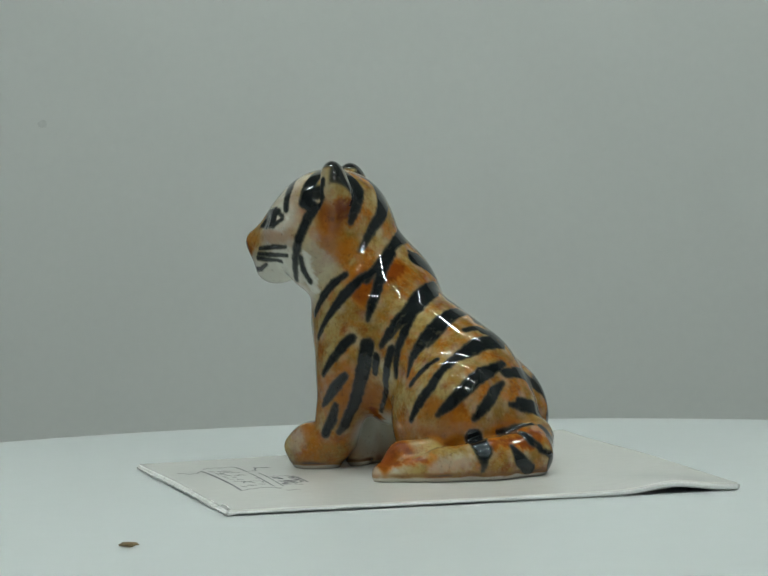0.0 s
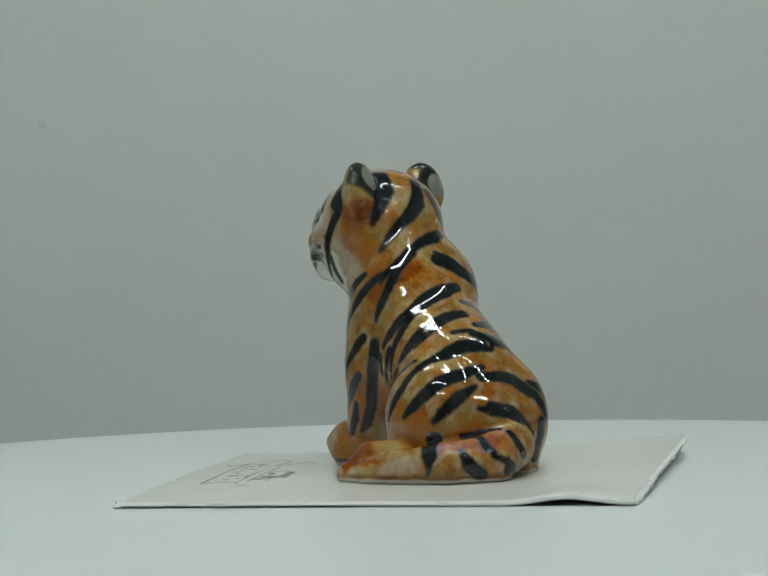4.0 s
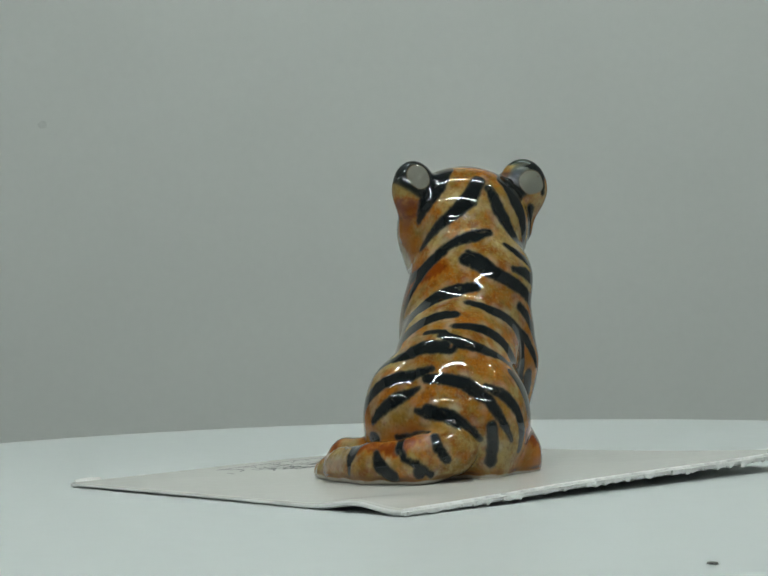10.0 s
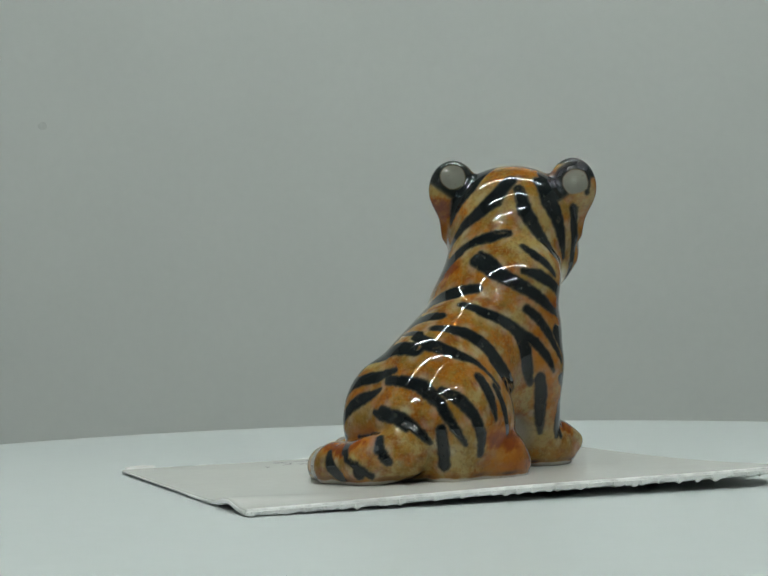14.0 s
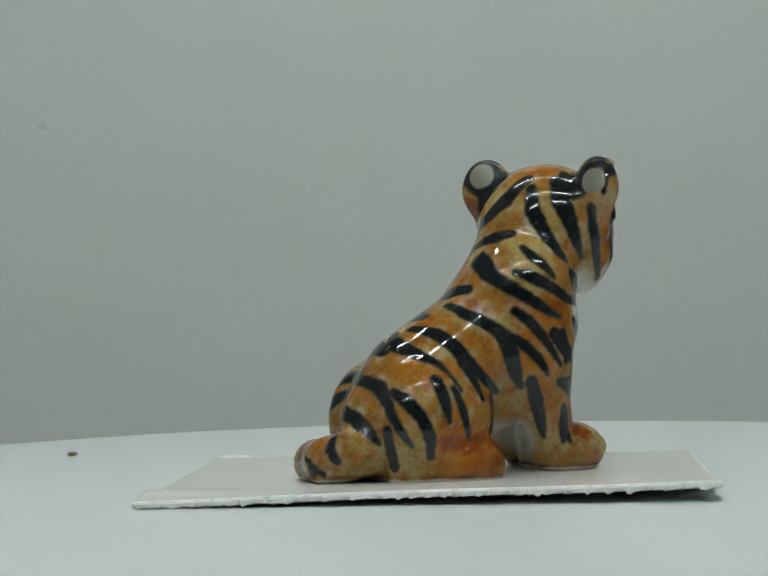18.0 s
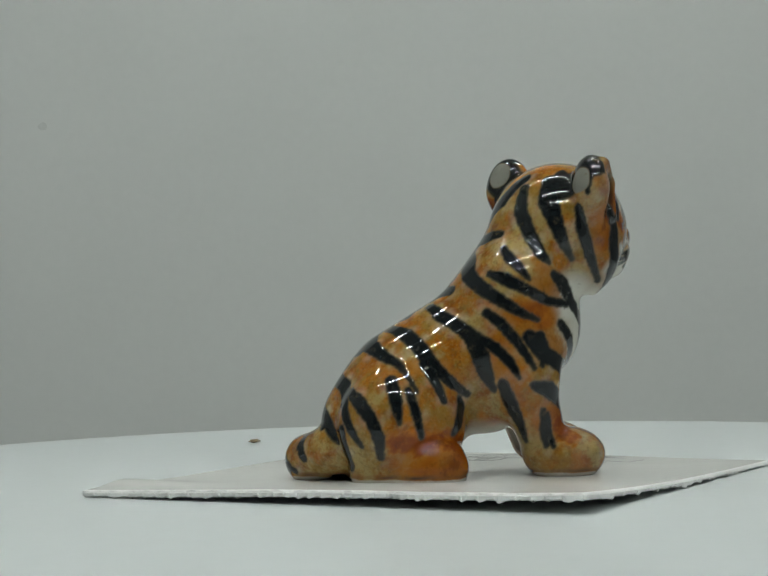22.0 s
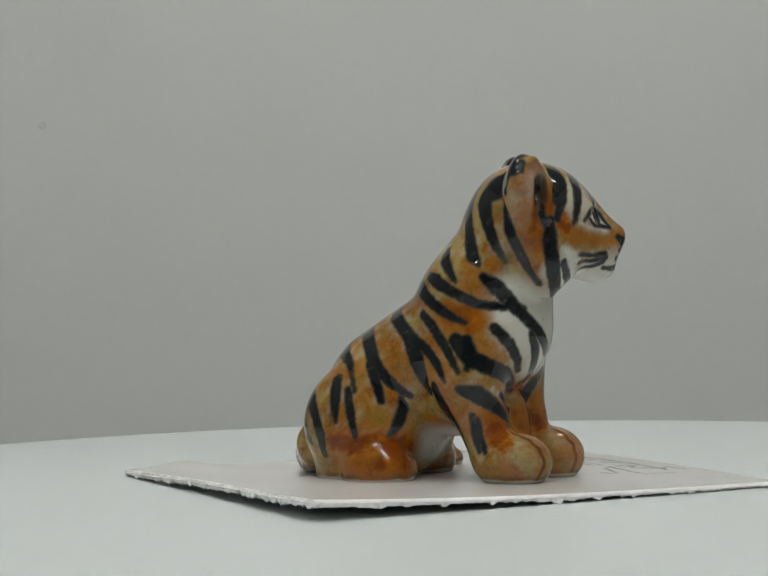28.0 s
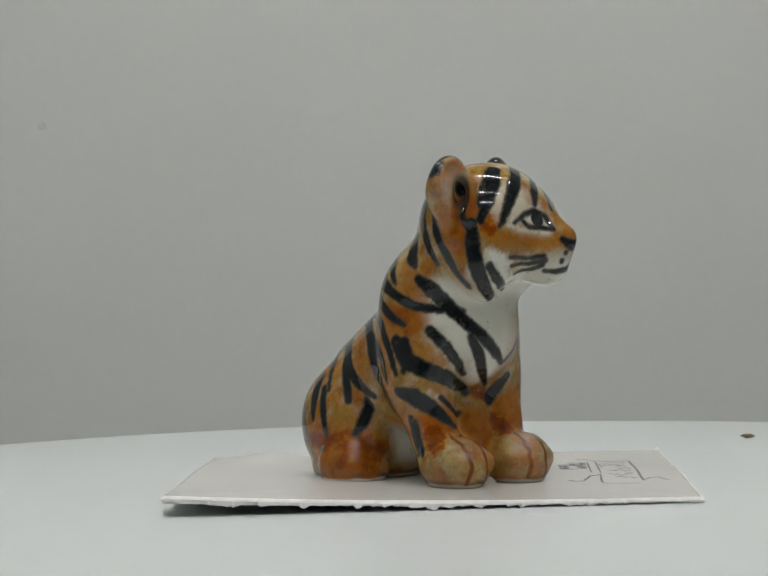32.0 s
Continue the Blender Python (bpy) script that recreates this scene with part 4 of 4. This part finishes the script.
        rust = np.maximum(rust, k * blot(v + 0.9 * ripple(v, 0.9)[:, None], c, r, BODY, 0.6))
    for c, r, k in (((0.8, -8.4, 36.0), (2.0, 1.6, 2.6), 0.9), ((-2.0, 8.8, 35.5), (2.0, 1.6, 2.6), 0.8), ((0.0, -8.6, 32.5), (1.6, 1.6, 2.2), 0.8)):
        rust = np.maximum(rust, k * blot(v, c, r, HEAD, 0.5))
    # irises in blue-grey round a black pupil
    for c in ((-18.25, 16.3, 34.75), (-18.55, 7.9, 35.3)):
        far = np.linalg.norm(v - np.array(c), axis=1)
        g = 1 - smooth_step(far, 0.85, 1.0)
        white, rust = white * (1 - g), rust * (1 - g)
        grey = np.maximum(grey, g)
        black = np.maximum(np.maximum(black, 0.92 * g), 1 - smooth_step(far, 0.55, 0.75))
    # brown lines in the grooves between the toes
    b = (v - BODY_AT) @ BODY.T
    for b1, fore in ((-3.2, 16.1), (5.8, 16.5)):
        for k in (-1.15, 1.15):
            lane = (b[:, 1] - b1 - 0.3) / np.clip(0.7 + 0.15 * (b[:, 0] - fore), 0.7, 1.0) - k
            on = (1 - smooth_step(np.abs(lane + 0.15 * ripple(v, 2.0)), 0.12, 0.36)) * smooth_step(b[:, 0], fore - 0.8, fore + 0.6) * (1 - smooth_step(b[:, 2], 9.8, 10.6))
            on = on * (np.abs(b[:, 1] - b1 - 0.3) < 4)
            rust, black = np.maximum(rust, on), np.maximum(black, 0.3 * on)
    # hollows of the ears in dark olive
    pit = blot(v, (0.7, -8.8, 37.9), (0.9, 1.5, 2.2), HEAD, 0.4)
    black = np.maximum(black, 0.6 * pit)
    # bare edge of the foot, with glaze pooled brown above it
    edge = SEAT + 0.52 + 0.12 * ripple(v, 1.1)
    pool = smooth_step(v[:, 2], edge, edge + 0.15) * (1 - smooth_step(v[:, 2], edge + 0.25, edge + 0.75)) * np.clip(0.6 + 0.6 * ripple(v + 5, 0.8), 0, 1)
    rust, black = np.maximum(rust, 0.8 * pool), np.maximum(black, 0.5 * pool)
    bare = 1 - smooth_step(v[:, 2], edge - 0.08, edge + 0.08)
    white, rust, black = np.maximum(white, 0.7 * bare), rust * (1 - bare), black * (1 - bare)
    return np.stack([black, white * (1 - rust), rust, grey], 1).astype(np.float32)


# ---- the cub ----
GLAZE = bpy.data.materials.new("painted glazed porcelain")
GLAZE.use_nodes = True


def glaze_nodes():
    nt, b = GLAZE.node_tree, GLAZE.node_tree.nodes["Principled BSDF"]
    col = nt.nodes.new("ShaderNodeAttribute")
    col.attribute_name = "paint"
    parts = nt.nodes.new("ShaderNodeSeparateColor")
    nt.links.new(col.outputs["Color"], parts.inputs["Color"])
    tc = nt.nodes.new("ShaderNodeTexCoord")

    def cloud(scale, lo, hi, detail=5.0):
        n, m = nt.nodes.new("ShaderNodeTexNoise"), nt.nodes.new("ShaderNodeMapRange")
        n.inputs["Scale"].default_value, n.inputs["Detail"].default_value = scale, detail
        n.inputs["Roughness"].default_value = 0.65
        m.inputs["From Min"].default_value, m.inputs["From Max"].default_value = lo, hi
        m.interpolation_type = "SMOOTHSTEP"
        nt.links.new(tc.outputs["Object"], n.inputs["Vector"])
        nt.links.new(n.outputs["Fac"], m.inputs["Value"])
        return m.outputs["Result"]

    def times(x, y):
        m = nt.nodes.new("ShaderNodeMath")
        m.operation = "MULTIPLY"
        for s, i in ((x, 0), (y, 1)):
            if isinstance(s, float):
                m.inputs[i].default_value = s
            else:
                nt.links.new(s, m.inputs[i])
        return m.outputs[0]

    def over(under, colour, amount):
        m = nt.nodes.new("ShaderNodeMix")
        m.data_type = "RGBA"
        nt.links.new(amount, m.inputs["Factor"])
        if isinstance(under, tuple):
            m.inputs["A"].default_value = (*under, 1)
        else:
            nt.links.new(under, m.inputs["A"])
        m.inputs["B"].default_value = (*colour, 1)
        return m.outputs["Result"]

    def level(x, lo, hi):
        m = nt.nodes.new("ShaderNodeMapRange")
        m.inputs["From Min"].default_value, m.inputs["From Max"].default_value = lo, hi
        nt.links.new(x, m.inputs["Value"])
        return m.outputs["Result"]

    c = over(TAN, ORANGE, times(cloud(230, 0.43, 0.60), 0.9))
    c = over(c, RUST, times(cloud(420, 0.48, 0.65), 0.75))
    c = over(c, PALE, times(cloud(170, 0.49, 0.64), 0.85))
    c = over(c, OLIVE, times(cloud(1100, 0.46, 0.66), 0.38))
    c = over(c, RUST, times(cloud(2300, 0.52, 0.66), 0.28))
    c = over(c, PALE, times(cloud(2700, 0.50, 0.64), 0.25))
    c = over(c, WHITE, parts.outputs["Green"])
    c = over(c, ORANGE, level(parts.outputs["Blue"], 0.05, 0.75))
    c = over(c, RUST, times(level(parts.outputs["Blue"], 0.5, 1.0), cloud(380, 0.22, 0.5)))
    c = over(c, UMBER, times(times(parts.outputs["Blue"], cloud(650, 0.5, 0.64)), 0.55))
    c = over(c, GREY, col.outputs["Alpha"])
    c = over(c, (0.10, 0.045, 0.012), times(cloud(1500, 0.60, 0.68), 0.35))
    c = over(c, SLATE, times(level(parts.outputs["Red"], 0.0, 0.6), 0.85))
    c = over(c, BLACK, times(times(level(parts.outputs["Red"], 0.3, 0.95), cloud(900, 0.12, 0.46)), cloud(260, -0.5, 0.5)))
    nt.links.new(c, b.inputs["Base Color"])
    b.inputs["Roughness"].default_value, b.inputs["Specular IOR Level"].default_value = 0.6, 0.0
    b.inputs["Coat Weight"].default_value, b.inputs["Coat Roughness"].default_value = 1.0, 0.015
    b.inputs["Coat IOR"].default_value = 1.47
    bp, n = nt.nodes.new("ShaderNodeBump"), nt.nodes.new("ShaderNodeTexNoise")
    n.inputs["Scale"].default_value, n.inputs["Detail"].default_value = 240, 0.6
    bp.inputs["Strength"].default_value, bp.inputs["Distance"].default_value = 1.0, 0.00007
    nt.links.new(tc.outputs["Object"], n.inputs["Vector"])
    relief = nt.nodes.new("ShaderNodeMath")     # the stripes lie on the body as a thin layer
    relief.operation = "MULTIPLY_ADD"
    relief.inputs[1].default_value = 0.06
    nt.links.new(parts.outputs["Red"], relief.inputs[0])
    nt.links.new(n.outputs["Fac"], relief.inputs[2])
    nt.links.new(relief.outputs[0], bp.inputs["Height"])
    nt.links.new(bp.outputs["Normal"], b.inputs["Coat Normal"])


TAN, ORANGE, RUST, PALE, OLIVE = (0.27, 0.155, 0.027), (0.35, 0.118, 0.007), (0.20, 0.042, 0.002), (0.38, 0.285, 0.10), (0.12, 0.085, 0.02)
UMBER, SLATE = (0.09, 0.022, 0.002), (0.055, 0.058, 0.042)
WHITE, GREY, BLACK = (0.64, 0.63, 0.55), (0.22, 0.215, 0.18), (0.008, 0.011, 0.012)
glaze_nodes()


def build_cub():
    verts, quads = skin(cub, (-26, -20, SEAT - 1.2), (22, 27, 45), 0.32)
    me = bpy.data.meshes.new("tiger_figurine")
    base = np.array([verts[:, 0].mean(), verts[:, 1].mean(), SEAT])
    me.from_pydata(((verts - base) * MM).tolist(), [], quads.tolist())
    paint = paint_cub(verts)
    me.color_attributes.new("paint", "FLOAT_COLOR", "POINT").data.foreach_set("color", paint.ravel())
    me.materials.append(GLAZE)
    me.polygons.foreach_set("use_smooth", np.ones(len(quads), bool))
    me.update()
    ob = new("tiger_figurine", me)
    ob.location = (base[0] * MM, base[1] * MM, (SEAT - SURFACE) * MM)
    return tagged(ob, "glazed porcelain tiger cub figurine sitting, orange with black stripes", "figurine")


cub_figure = build_cub()


# ---- crumbs and dust on the platter ----
def grain_piece(name, x, y, size, mat, label, category, seed):
    bm = bmesh.new()
    bmesh.ops.create_icosphere(bm, subdivisions=3, radius=1.0)
    for v in bm.verts:
        k = 1 + 0.35 * noise.noise(v.co * 1.7 + Vector((seed, 0, 0)))
        v.co = Vector((v.co.x * size[0], v.co.y * size[1], v.co.z * size[2])) * k * MM
    low = min(v.co.z for v in bm.verts)
    for v in bm.verts:
        v.co.z -= low
    ob = new(name, mesh_of(name, bm, mat))
    ob.location = (x * MM, y * MM, 0)
    return tagged(ob, label, category)


crumb = grain_piece("crumb", -30.0, -64.7, (0.95, 0.55, 0.26), CRUMB, "tiny brown crumb lying on the white platter", "crumb", 2.0)
dust = grain_piece("dust_speck", 89.6, -19.4, (0.7, 0.45, 0.12), DUST, "pale grey speck of dust on the white platter", "dust", 6.0)


def motions():
    times = [0.5 * k for k in range(65)]
    for ob in (turntable, card, cub_figure, crumb, dust):
        rest = ob.matrix_basis.copy()
        walk(ob, [(t, turned(t) @ rest) for t in times])


motions()
